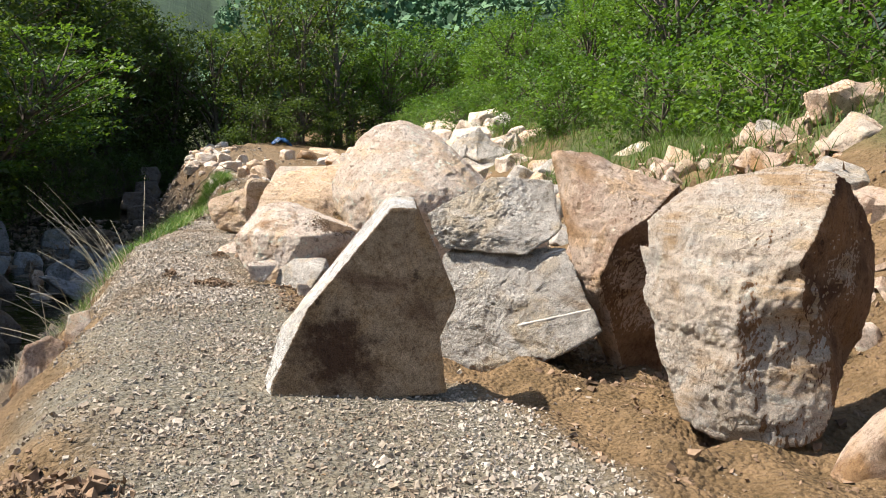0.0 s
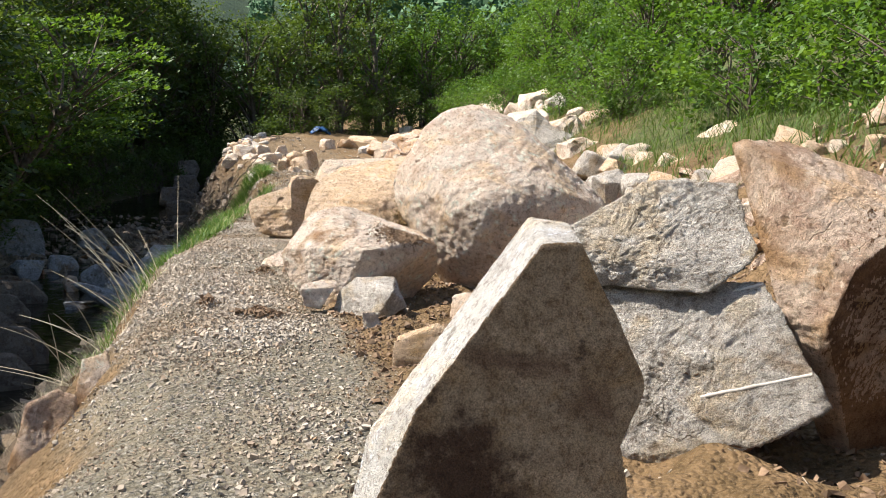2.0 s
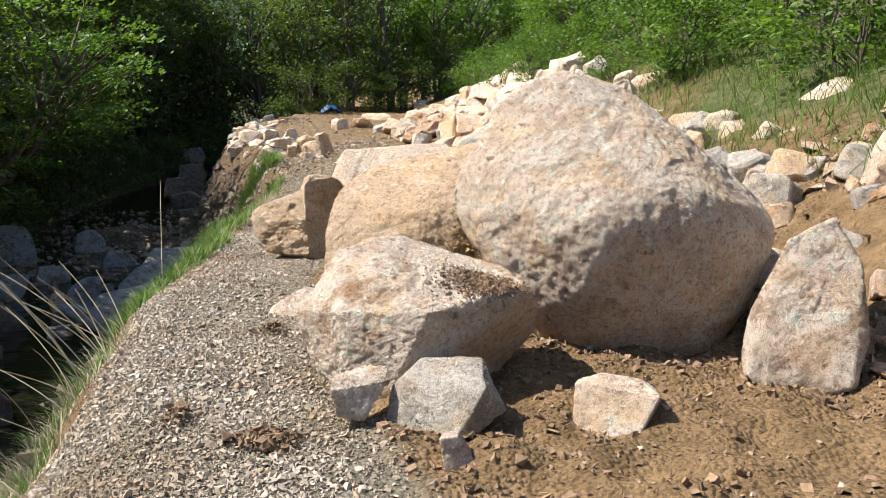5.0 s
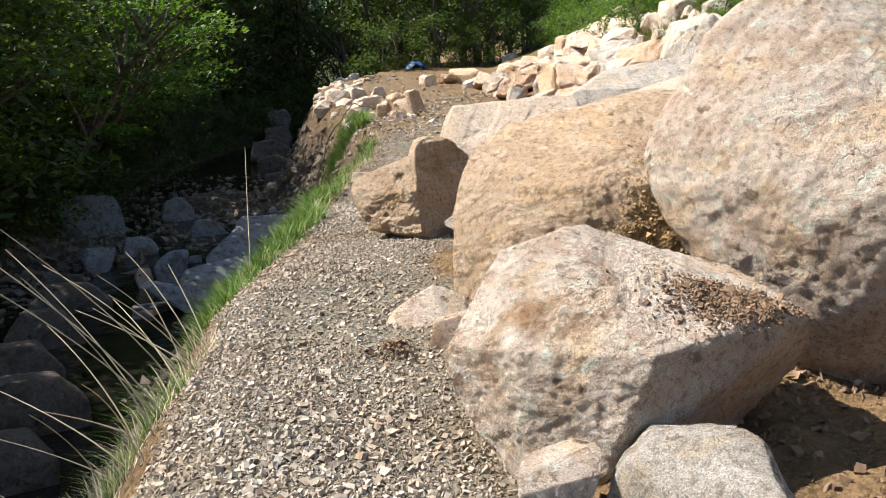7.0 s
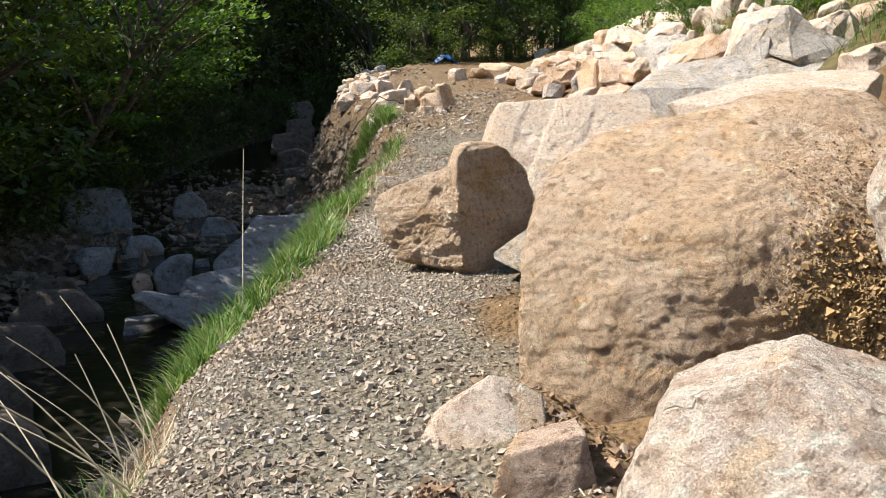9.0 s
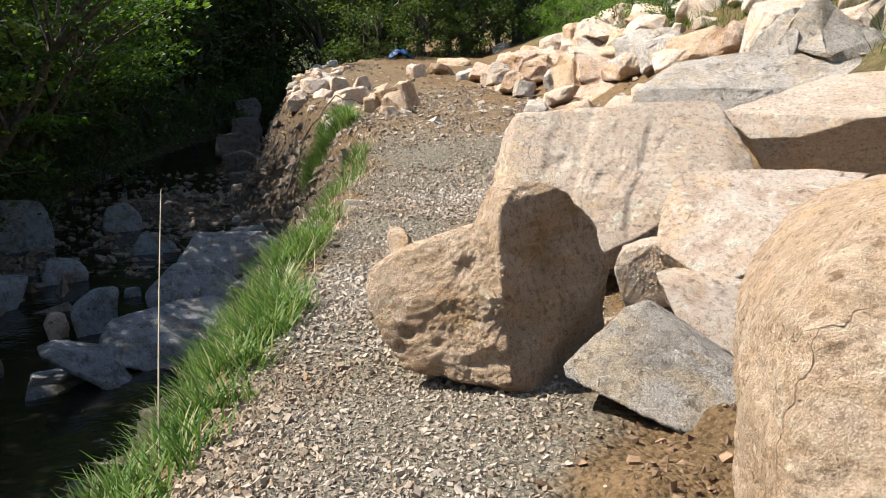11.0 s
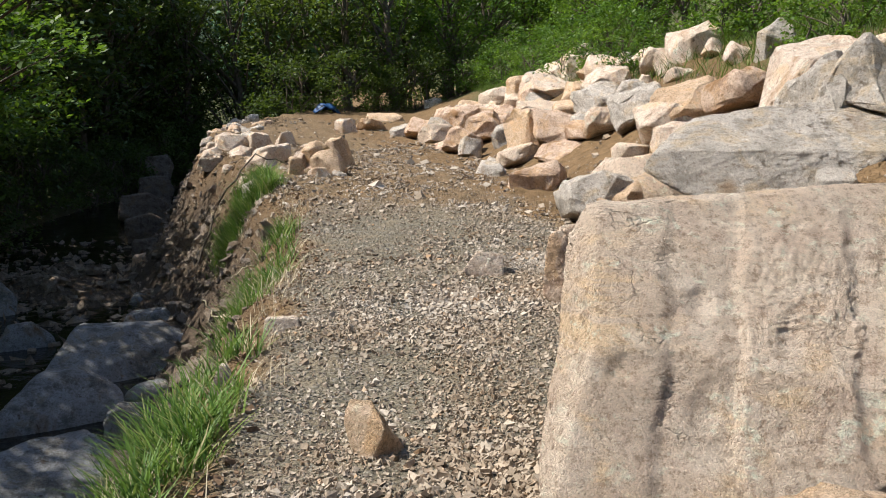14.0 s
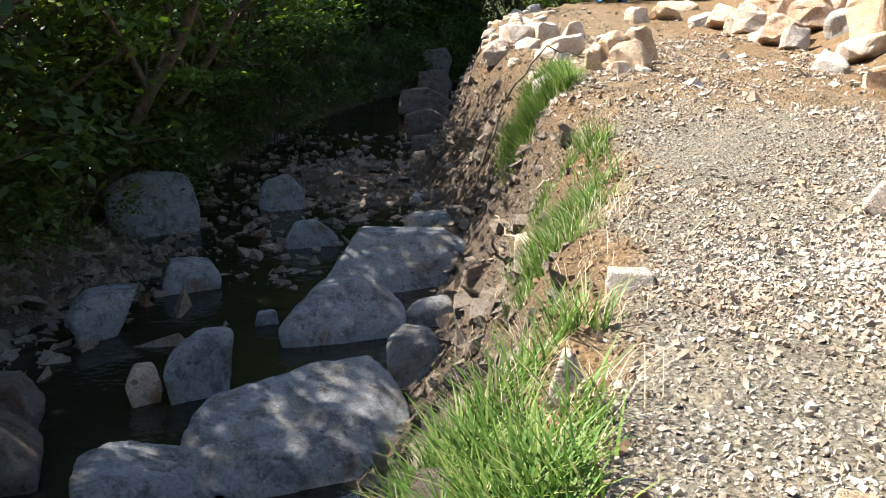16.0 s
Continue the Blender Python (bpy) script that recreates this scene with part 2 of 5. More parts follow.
def blade_material():
    m, nt, b = material("bank_grass_blades", 0.55)
    g = nt.nodes.new("ShaderNodeNewGeometry")
    r = nt.nodes.new("ShaderNodeValToRGB")
    stops = [(0.0, (0.055, 0.125, 0.018)), (0.55, (0.12, 0.21, 0.035)), (0.88, (0.20, 0.27, 0.055)), (1.0, (0.38, 0.34, 0.17))]
    while len(r.color_ramp.elements) < len(stops):
        r.color_ramp.elements.new(0.5)
    for e, (p, c) in zip(r.color_ramp.elements, stops):
        e.position, e.color = p, (*c, 1)
    nt.links.new(g.outputs["Random Per Island"], r.inputs[0])
    nt.links.new(r.outputs[0], b.inputs["Base Color"])
    t = nt.nodes.new("ShaderNodeBsdfTranslucent")
    nt.links.new(r.outputs[0], t.inputs["Color"])
    ms = nt.nodes.new("ShaderNodeMixShader")
    ms.inputs[0].default_value = 0.3
    nt.links.new(b.outputs[0], ms.inputs[1])
    nt.links.new(t.outputs[0], ms.inputs[2])
    nt.links.new(ms.outputs[0], nt.nodes["Material Output"].inputs["Surface"])
    return m


GROUND = ground_material()
GRAVEL = gravel_material()
WATER = water_material()
CLOD = plain_material("mud_clods", (0.16, 0.10, 0.06), (0.29, 0.195, 0.12), 20.0, 0.95)
# Stone darkened in colour for tree shade on the wall and stream boulders.
SHADED_STONE = rock_material("shaded_stone", (0.21, 0.175, 0.14), (0.12, 0.095, 0.075), (0.14, 0.08, 0.05), 0.6, 0.3)
OCHRE = plain_material("ochre_mud", (0.28, 0.185, 0.085), (0.42, 0.29, 0.14), 14.0, 0.95)
COBBLE = rock_material("dull_cobbles", (0.35, 0.29, 0.23), (0.20, 0.155, 0.115), (0.30, 0.17, 0.09), 0.6, 0.3)
# Leaf tones from dark to bright hold part of the shade and sun.
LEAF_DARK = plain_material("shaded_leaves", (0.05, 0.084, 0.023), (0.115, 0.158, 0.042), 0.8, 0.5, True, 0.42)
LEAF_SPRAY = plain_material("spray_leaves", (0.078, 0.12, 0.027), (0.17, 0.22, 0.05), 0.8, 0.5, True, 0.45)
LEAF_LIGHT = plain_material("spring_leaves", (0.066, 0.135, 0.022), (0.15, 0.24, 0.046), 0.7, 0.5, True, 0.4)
LEAF_FAR = plain_material("distant_woods", (0.06, 0.13, 0.06), (0.12, 0.21, 0.095), 0.3, 0.8, True)
BARK = plain_material("bark", (0.07, 0.055, 0.04), (0.16, 0.13, 0.10), 9.0, 0.9, False)
GRASS = blade_material()
SLOPEGRASS = plain_material("slope_grass_blades", (0.06, 0.12, 0.022), (0.14, 0.20, 0.05), 1.5, 0.6, True, 0.3)
STRAW = plain_material("dry_straw", (0.42, 0.35, 0.22), (0.62, 0.54, 0.38), 6.0, 0.8, True)
TARP = plain_material("blue_tarp", (0.015, 0.06, 0.17), (0.03, 0.10, 0.25), 4.0, 0.5, False)

# ---- shape of the land ----
ROAD_Y = [-30, 0, 5, 10, 12, 14.5, 18.6, 21, 25, 35, 53, 66, 100, 140]
ROAD_Z = [-0.6, 0, 0.15, 0.22, 0.38, 0.46, 0.55, 0.65, 0.96, 1.8, 3.5, 5.0, 8, 11]
EDGE_Y = [-30, 5, 10, 13, 15, 16.8, 18.5, 20, 22, 24, 26, 30, 36, 42, 53, 60, 66, 100]
EDGE_X = [-0.8, -0.72, -0.66, -0.58, -0.42, 0.0, 0.3, 0.5, 0.98, 1.4, 1.75, 2.2, 1.9, 0.9, 1.2, 3.0, 6, 16]
SLOPE_Y = [-30, 3, 10, 18, 25, 35, 53, 66, 100]
SLOPE_X = [4.4, 4.1, 4.7, 5.5, 6.0, 7.8, 10.5, 13, 22]
STEEP_Y, STEEP = [0, 9, 14, 18, 25, 35, 45, 66], [0.75, 0.7, 0.5, 0.5, 0.56, 0.6, 0.55, 0.35]
GRAVEL_Y = [-5, 0, 3.5, 5.0, 6.5, 12.5, 15, 17, 20, 25, 30, 34]
GRAVEL_X = [2.8, 2.3, 1.9, 1.5, 1.0, 0.95, 1.1, 2.0, 3.4, 4.9, 5.6, 5.9]
WATER_Y, WATER_Z = [-30, 10, 27, 36, 46, 60, 100], [-2.1, -2.0, -1.72, -1.6, -1.2, 0.4, 3.0]


def smooth_interp(y, ys, zs):
    return (np.interp(y - 0.8, ys, zs) + np.interp(y, ys, zs) + np.interp(y + 0.8, ys, zs)) / 3


def lumps(x, y, s, seed):
    """Cheap rolling unevenness, about -1 to 1."""
    r = np.random.RandomState(seed)
    out = 0.0
    for k in range(9):
        a, f, p = r.uniform(0, 6.28), s * r.uniform(0.5, 2.2), r.uniform(0, 6.28)
        out = out + np.sin((x * np.cos(a) + y * np.sin(a)) * f + p + 1.3 * np.sin((y * np.cos(a) - x * np.sin(a)) * f * 0.7 + 2 * p)) / 4
    return out


def land(x, y):
    """Height of the ground, and the masks mud, turf, bed, wood."""
    x, y = np.asarray(x, float), np.asarray(y, float)
    rz, xe = smooth_interp(y, ROAD_Y, ROAD_Z), smooth_interp(y, EDGE_Y, EDGE_X)
    xr, xg, wz = np.interp(y, SLOPE_Y, SLOPE_X), np.interp(y, GRAVEL_Y, GRAVEL_X), np.interp(y, WATER_Y, WATER_Z)
    d = xe - x + 0.12 * lumps(x, y, 1.6, 1)
    fall = np.interp(d - np.interp(y, [14, 19], [0.0, 0.45]), [-0.45, -0.1, 0.2, 0.6, 1.1, 1.8, 2.5], [0, 0.05, 0.17, 0.38, 0.6, 0.88, 1.0])
    z = rz + (wz - 0.25 - rz) * fall
    bank = np.clip(d - np.interp(y, [0, 25, 40, 60], [7.5, 9.0, 9.0, 6.0]), 0, None)
    z = z + 0.5 * np.minimum(bank, 9) + 0.25 * np.clip(bank - 9, 0, 60)
    shoal = np.exp(-(((x + 3.4) / 2.2) ** 2 + ((y - 41.5) / 3.2) ** 2)) + np.exp(-(((x + 7.2) / 1.5) ** 2 + ((y - 31) / 3.5) ** 2))
    z = z + 0.42 * np.clip(shoal * 1.4, 0, 1)
    s = np.clip(x - xr, 0, None)
    z = z + np.interp(y, STEEP_Y, STEEP) * np.minimum(s, 5) + 0.3 * np.clip(s - 5, 0, 2) + 0.22 * np.clip(s - 7, 0, 50)
    far = np.clip(np.hypot(x, y) - 110, 0, 500)
    z = z + 0.30 * far
    mudm = np.clip((x - xg + 0.25 * lumps(x, y, 2.2, 2)) / 0.35, 0, 1)
    mudm = np.maximum(mudm, np.clip((y - 27 + 1.5 * lumps(x, y, 0.8, 3)) / 5, 0, 0.8))
    mudm = np.maximum(mudm, np.clip((d + 0.05 + 0.1 * lumps(x, y, 3, 5)) / 0.25, 0, 1))
    mudm = np.maximum(mudm, np.clip(1.6 * np.exp(-((x + 0.75) ** 2 / 0.3 + (y - 3.8) ** 2 / 0.9)) - 0.2, 0, 1))
    turf = np.clip((s - np.interp(y, [10, 20, 26, 48, 56], [1.8, 2.1, 4.2, 4.0, 2.0]) + lumps(x, y, 0.7, 4)) / 1.5, 0, 1)
    turf = np.maximum(turf, np.clip((bank + 0.3) / 1.0, 0, 1))
    bedm = np.clip((d - 0.15 + 0.2 * lumps(x, y, 2.5, 15)) / 1.0, 0, 1) * np.clip(1 - bank / 1.0, 0, 1)
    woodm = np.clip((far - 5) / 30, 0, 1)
    z = z + 0.065 * mudm * (1 - bedm) * lumps(x, y, 6.0, 6) * np.clip(1 - s / 30, 0, 1) + 0.10 * np.clip(s / 3, 0, 1) * lumps(x, y, 1.4, 7)
    z = z + 0.05 * lumps(x, y, 5.0, 17) * np.clip((d - 0.2) / 0.4, 0, 1) * np.clip((2.6 - d) / 0.4, 0, 1)
    z = z + 0.015 * lumps(x, y, 3.0, 8) * (1 - mudm) + 0.10 * bedm * lumps(x, y, 2.0, 9)
    return z, mudm, turf, bedm, woodm


def ground_z(x, y):
    return float(land(x, y)[0])


# ---- mesh helpers ----
def np_mesh(name, verts, faces, mat, smooth=False):
    """A mesh from arrays; all faces have the same number of corners."""
    me = bpy.data.meshes.new(name)
    n, k = faces.shape
    me.vertices.add(len(verts))
    me.vertices.foreach_set("co", np.asarray(verts, np.float32).ravel())
    me.loops.add(n * k)
    me.loops.foreach_set("vertex_index", faces.astype(np.int32).ravel())
    me.polygons.add(n)
    me.polygons.foreach_set("loop_start", np.arange(0, n * k, k, dtype=np.int32))
    me.polygons.foreach_set("loop_total", np.full(n, k, dtype=np.int32))
    me.update(calc_edges=True)
    me.validate()
    me.polygons.foreach_set("use_smooth", np.full(n, bool(smooth)))
    me.materials.append(mat)
    return me


def part(name, me, parent, label=""):
    ob = new(name, me)
    ob.parent = parent
    return tagged(ob, label) if label else ob


def axis_grid(lo, hi, near_lo, near_hi, step, growth):
    mid = list(np.arange(near_lo, near_hi, step))
    left, right, s = [], [], step
    p = near_lo
    while p > lo:
        s *= growth
        p -= s
        left.append(p)
    p, s = mid[-1], step
    while p < hi:
        s *= growth
        p += s
        right.append(p)
    return np.array(left[::-1] + mid + right)


gx, gy = axis_grid(-420, 420, -3.2, 5.2, 0.10, 1.10), axis_grid(-300, 420, 2.0, 27.0, 0.10, 1.06)
X, Y = np.meshgrid(gx, gy)
Z, *masks = land(X, Y)
nx, ny = len(gx), len(gy)
i = (np.arange(ny - 1)[:, None] * nx + np.arange(nx - 1)[None, :]).ravel()
me = np_mesh("ground", np.stack([X, Y, Z], -1).reshape(-1, 3), np.stack([i, i + 1, i + nx + 1, i + nx], -1), GROUND, True)
for key, values in zip(("mud", "turf", "bed", "wood"), masks):
    me.attributes.new(key, "FLOAT", "POINT").data.foreach_set("value", values.astype(np.float32).ravel())
tagged(new("ground", me), "gravel track over brown mud sloping to a stream", "ground", kind="structure")

wy = np.arange(-30, 100, 0.8)
wx = np.linspace(-1, 1, 24)
WX, WY = np.meshgrid(wx, wy)
WXX = smooth_interp(WY, EDGE_Y, EDGE_X) - 5.6 + WX * 5.0
i = (np.arange(len(wy) - 1)[:, None] * 24 + np.arange(23)[None, :]).ravel()
me = np_mesh("water", np.stack([WXX, WY, np.interp(WY, WATER_Y, WATER_Z)], -1).reshape(-1, 3), np.stack([i, i + 1, i + 25, i + 24], -1), WATER, True)
tagged(new("water", me), "dark shallow stream water over stones", "water", kind="structure")


# ---- rocks ----
def ico(sub):
    bm = bmesh.new()
    bmesh.ops.create_icosphere(bm, subdivisions=sub, radius=1)
    v = np.array([p.co[:] for p in bm.verts])
    f = np.array([[p.index for p in q.verts] for q in bm.faces])
    bm.free()
    return v, f


ICO = {k: ico(k) for k in (4, 5, 6, 7)}


def hull_planes(pts):
    bm = bmesh.new()
    for p in pts:
        bm.verts.new(p)
    bmesh.ops.convex_hull(bm, input=bm.verts)
    bm.normal_update()
    n = np.array([f.normal[:] for f in bm.faces])
    o = np.array([f.verts[0].co[:] for f in bm.faces])
    bm.free()
    off = (n * o).sum(1)
    keep = []
    for k in np.argsort(off):
        if all(n[k] @ n[j] < 0.975 for j in keep):
            keep.append(k)
    return n[keep], off[keep]


PERM = np.random.RandomState(3).permutation(256)
PERM = np.concatenate([PERM, PERM, PERM])
GRAD = np.random.RandomState(4).normal(size=(256, 3))
GRAD /= np.linalg.norm(GRAD, axis=1)[:, None]


def wave(p):
    """Smooth gradient noise at many places at once, about -0.6 to 0.6."""
    i = np.floor(p).astype(int)
    f = p - i
    u = f * f * f * (f * (f * 6 - 15) + 10)
    i &= 255
    out = 0.0
    for dx in (0, 1):
        for dy in (0, 1):
            for dz in (0, 1):
                g = GRAD[PERM[PERM[PERM[i[:, 0] + dx] + i[:, 1] + dy] + i[:, 2] + dz]]
                k = np.where(dx, u[:, 0], 1 - u[:, 0]) * np.where(dy, u[:, 1], 1 - u[:, 1]) * np.where(dz, u[:, 2], 1 - u[:, 2])
                out = out + k * (g * (f - (dx, dy, dz))).sum(1)
    return out


def weathering(p, seed, strata=0.0):
    """How far a stone's surface stands in or out: swells, broken ledges, chips, hollows and grain."""
    q = p + np.array((seed * 3.7, seed * 1.3, seed * 2.1))
    q = q + 0.06 * np.stack([wave(q * 3.1 + 9), wave(q * 3.1 + 31), wave(q * 3.1 + 57)], -1)
    tilt = q @ np.array([[1, 0, 0.25], [0, 1, 0.15], [-0.25, -0.15, 1.0]]).T
    d = 0.050 * wave(q * 1.1) + 0.007 * np.tanh(15 * wave(tilt * (1.5, 1.5, 2.6))) + 0.005 * np.tanh(14 * wave(tilt * (3.4, 3.4, 5.5) + 17))
    d = d + 0.0035 * np.tanh(12 * wave(q * 8.5 + 5)) - 0.010 * np.abs(wave(q * 2.3 + 40)) + 0.006 * wave(q * 5.2)
    d = d - 0.020 * np.clip(wave(q * 6.3 + 77) - 0.25, 0, 0.25) + 0.007 * wave(q * 13) + 0.010 * wave(q * 27) + 0.009 * wave(q * 52)
    if strata:
        s = tilt[:, 2] * 6.5 + 1.2 * wave(q * 1.7)
        d = d + strata * (0.007 * (s - np.floor(s)) + 0.012 * wave(tilt * (4.5, 4.5, 24.0)))
    return d


def rock_mesh(pts, sub, rounding, rough, seed, mat, lobes=(), heart=None, strata=0.0):
    """A stone: the planes through its corners, met by rays from its middle, then worn and roughened."""
    pts = np.asarray(pts, float)
    c = (pts.min(0) + pts.max(0)) / 2 * 0.5 + pts.mean(0) * 0.5 if heart is None else np.array(heart, float)
    v, f = ICO[sub]
    size = np.ptp(pts, axis=0)
    w = v * size
    w /= np.linalg.norm(w, axis=1)[:, None]
    k = (260, 90, 30, 16)[rounding]
    r = 0.0
    for lobe in lobes or (pts,):
        q = np.asarray(lobe, float) - c
        n, o = hull_planes([tuple(p) for p in q])
        count, near = ((5, 0.965), (6, 0.95), (6, 0.95), (4, 0.96))[rounding]
        rc = np.random.RandomState(seed * 7 + 3)
        cut = rc.normal(size=(count, 3))
        cut = cut[:0] if rough < 0.8 else cut / np.linalg.norm(cut, axis=1)[:, None]
        n, o = np.concatenate([n, cut]), np.concatenate([o, (q @ cut.T).max(0) * rc.uniform(near, 0.98, len(cut))])
        dots = w @ n.T
        t = np.where(dots > 1e-6, np.maximum(o, 0.02)[None, :] / np.maximum(dots, 1e-6), 1e9)
        low = t.min(1)
        r = np.maximum(r, low * ((low[:, None] / t) ** k).sum(1) ** (-1.0 / k) * (1.0 + 0.5 / k))
    d = weathering(w * r[:, None], seed, strata)
    r = r + d * rough * min(1.0, float(size.min()) * 1.6)
    return np_mesh("stone", w * r[:, None] + c, f, mat, True)


ROCKS = []


def rock(name, label, at, turn, outline, depth, taper, mat, base=True, sub=6, round=0, rough=1.0, split=None, pits=(), heart=None, strata=0.0, ledges=()):
    """A stone standing at a place: corners across, up and back, and a back that tapers."""
    o = np.array(outline, float)
    if base:
        gap = at[2] - min(ground_z(at[0] + u, at[1] + 0.15) for u in (o[:, 0].min() * 0.7, 0.0, o[:, 0].max() * 0.7))
        o[:, 1] -= np.where(o[:, 1] < 0.12 + o[:, 1].min(), np.clip(gap, 0, 0.3), 0)
    mid = o.mean(0)
    back = (o - mid) * (taper, taper, 0.5) + mid
    back[:, 1] = np.where(o[:, 1] < 0.12 + o[:, 1].min(), o[:, 1], back[:, 1]) if base else back[:, 1]
    back[:, 2] += depth
    p = np.concatenate([o, back])[:, [0, 2, 1]]
    both = np.concatenate([np.arange(len(o))] * 2)
    lobes = [p[np.isin(both, k)] for k in split] if split else ()
    if heart:
        heart = (heart[0], heart[2], heart[1])
    me = rock_mesh(p, sub, round, rough, len(ROCKS) + 1, mat, lobes, heart, strata)
    if pits or ledges:
        co = np.empty(len(me.vertices) * 3, np.float32)
        me.vertices.foreach_get("co", co)
        co = co.reshape(-1, 3)
        no = np.empty(len(me.vertices) * 3, np.float32)
        me.vertices.foreach_get("normal", no)
        front = no.reshape(-1, 3)[:, 1] < -0.1
        for u, h, rad, deep in pits:
            co[:, 1] += np.where(front, deep * np.exp(-(((co[:, 0] - u) ** 2 + (co[:, 2] - h) ** 2) / rad ** 2) ** 1.5), 0)
        for u0, h0, u1, h1, amount, soft in ledges:
            long = math.hypot(u1 - u0, h1 - h0)
            du, dh = (u1 - u0) / long, (h1 - h0) / long
            along = (co[:, 0] - u0) * du + (co[:, 2] - h0) * dh
            side = (co[:, 0] - u0) * dh - (co[:, 2] - h0) * du + 0.06 * wave(co * 4.0 + 3) + 0.025 * wave(co * 15.0)
            gate = np.clip((along + 0.08) / 0.08, 0, 1) * np.clip((long + 0.08 - along) / 0.08, 0, 1)
            co[:, 1] += np.where(front, amount * gate * np.where(side > 0, np.exp(-np.clip(side, 0, None) / soft), 0) * np.clip(side / 0.045, 0, 1), 0)
        me.vertices.foreach_set("co", co.ravel())
        me.update()
    ob = new(name, me)
    ob.matrix_world = pose(*at, 0, 0, turn)
    ROCKS.append(ob)
    return tagged(ob, label, "boulder" if "boulder" in name else "stone")


def broken_mesh(pts, r, mat):
    """An angular quarry stone: flat faces with chipped, uneven edges."""
    bm = bmesh.new()
    for p in pts:
        bm.verts.new(p)
    bmesh.ops.convex_hull(bm, input=bm.verts)
    bmesh.ops.delete(bm, geom=[v for v in bm.verts if not v.link_faces], context="VERTS")
    bmesh.ops.dissolve_limit(bm, angle_limit=radians(14), verts=bm.verts, edges=bm.edges)
    size = max(max(v.co) - min(v.co) for v in bm.verts) * 0.5
    bmesh.ops.bevel(bm, geom=bm.edges[:], offset=size * r.uniform(0.05, 0.12), segments=1, affect="EDGES", clamp_overlap=True)
    bmesh.ops.triangulate(bm, faces=bm.faces)
    bmesh.ops.subdivide_edges(bm, edges=[e for e in bm.edges if e.calc_length() > size * 0.35], cuts=1)
    shift = Vector((r.uniform(0, 50), r.uniform(0, 50), 0))
    for v in bm.verts:
        v.co += Vector((noise.noise(v.co * 3 + shift), noise.noise(v.co * 3 - shift), noise.noise(v.co * 3.3 + shift * 2))) * size * 0.16
    bmesh.ops.subdivide_edges(bm, edges=[e for e in bm.edges if e.calc_length() > size * 0.22], cuts=1)
    for v in bm.verts:
        v.co += Vector((noise.noise(v.co * 9 + shift), noise.noise(v.co * 9 - shift), noise.noise(v.co * 8 + shift * 2))) * size * 0.045
    bmesh.ops.triangulate(bm, faces=bm.faces)
    me = bpy.data.meshes.new("stone")
    bm.to_mesh(me)
    bm.free()
    me.materials.append(mat)
    return me


def rubble(spot, label, mat, name="rock"):
    """A broken stone of a width and height, standing at x, y, z."""
    x, y, z, w, h = spot
    w, h = w * 1.28, h * 0.78
    r = random.Random(int(x * 100) * 31 + int(y * 100))
    g = ground_z(x, y + w * 0.3)
    low = max(min(g - z, 0.0), -0.5) - 0.12
    p = []
    for k in range(11):
        a, u = k / 11 * 6.283 + r.uniform(-0.3, 0.3), r.uniform(0.75, 1.0)
        p.append((math.cos(a) * w / 2 * u, math.sin(a) * w * 0.42 * u, r.choice((low, h * r.uniform(0.45, 0.8)))))
    for k in range(4):
        p.append((r.uniform(-0.34, 0.34) * w, r.uniform(-0.25, 0.35) * w, h * r.uniform(0.88, 1.0)))
    for k in range(4):
        a = k * 1.57 + 0.6
        p.append((math.cos(a) * w * 0.45, math.sin(a) * w * 0.38, low))
    me = broken_mesh(p, r, mat)
    ob = new(name, me)
    ob.matrix_world = pose(x, y + w * 0.3, z, r.uniform(-20, 20), r.uniform(-30, 30), r.uniform(-60, 60))
    ROCKS.append(ob)
    return tagged(ob, label, "rock", "rocks of the pile" if name == "rock" else "rubble of the piles")


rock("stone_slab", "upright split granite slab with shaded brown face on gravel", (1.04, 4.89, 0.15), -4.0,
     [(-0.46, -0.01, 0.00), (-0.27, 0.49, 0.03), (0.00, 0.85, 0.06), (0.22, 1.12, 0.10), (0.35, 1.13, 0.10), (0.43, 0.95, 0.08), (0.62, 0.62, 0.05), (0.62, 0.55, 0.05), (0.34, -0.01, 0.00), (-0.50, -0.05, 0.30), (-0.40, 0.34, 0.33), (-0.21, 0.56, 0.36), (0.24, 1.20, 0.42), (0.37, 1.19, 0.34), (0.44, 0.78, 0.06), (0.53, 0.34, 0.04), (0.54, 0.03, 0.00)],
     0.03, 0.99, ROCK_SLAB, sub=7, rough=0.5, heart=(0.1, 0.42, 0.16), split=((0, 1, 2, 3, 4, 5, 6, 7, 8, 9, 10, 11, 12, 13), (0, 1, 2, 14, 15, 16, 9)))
rock("boulder", "grey broken granite boulder split across with drill groove", (2.40, 5.62, 0.16), -23.1,
     [(-0.57, -0.23, 0.15), (-0.61, 0.30, 0.25), (-0.63, 0.76, 0.4), (-0.55, 0.81, 0.42), (0.30, 0.87, 0.25), (0.57, 0.30, -0.05), (0.11, 0.07, 0), (0.07, -0.02, 0.02)],
     0.7, 0.8, ROCK_GREY, sub=7)
rock("boulder", "grey overhanging granite boulder resting on a split one", (2.35, 5.68, 0.16), -22.5,
     [(-0.70, 1.06, 0.35), (-0.21, 1.37, 0.5), (0.27, 1.39, 0.5), (0.35, 1.02, 0.22), (0.08, 0.80, 0.15), (-0.17, 0.84, 0.2), (-0.56, 0.79, 0.3)],
     0.8, 0.8, ROCK_GREY, base=False, sub=7, rough=1.2)
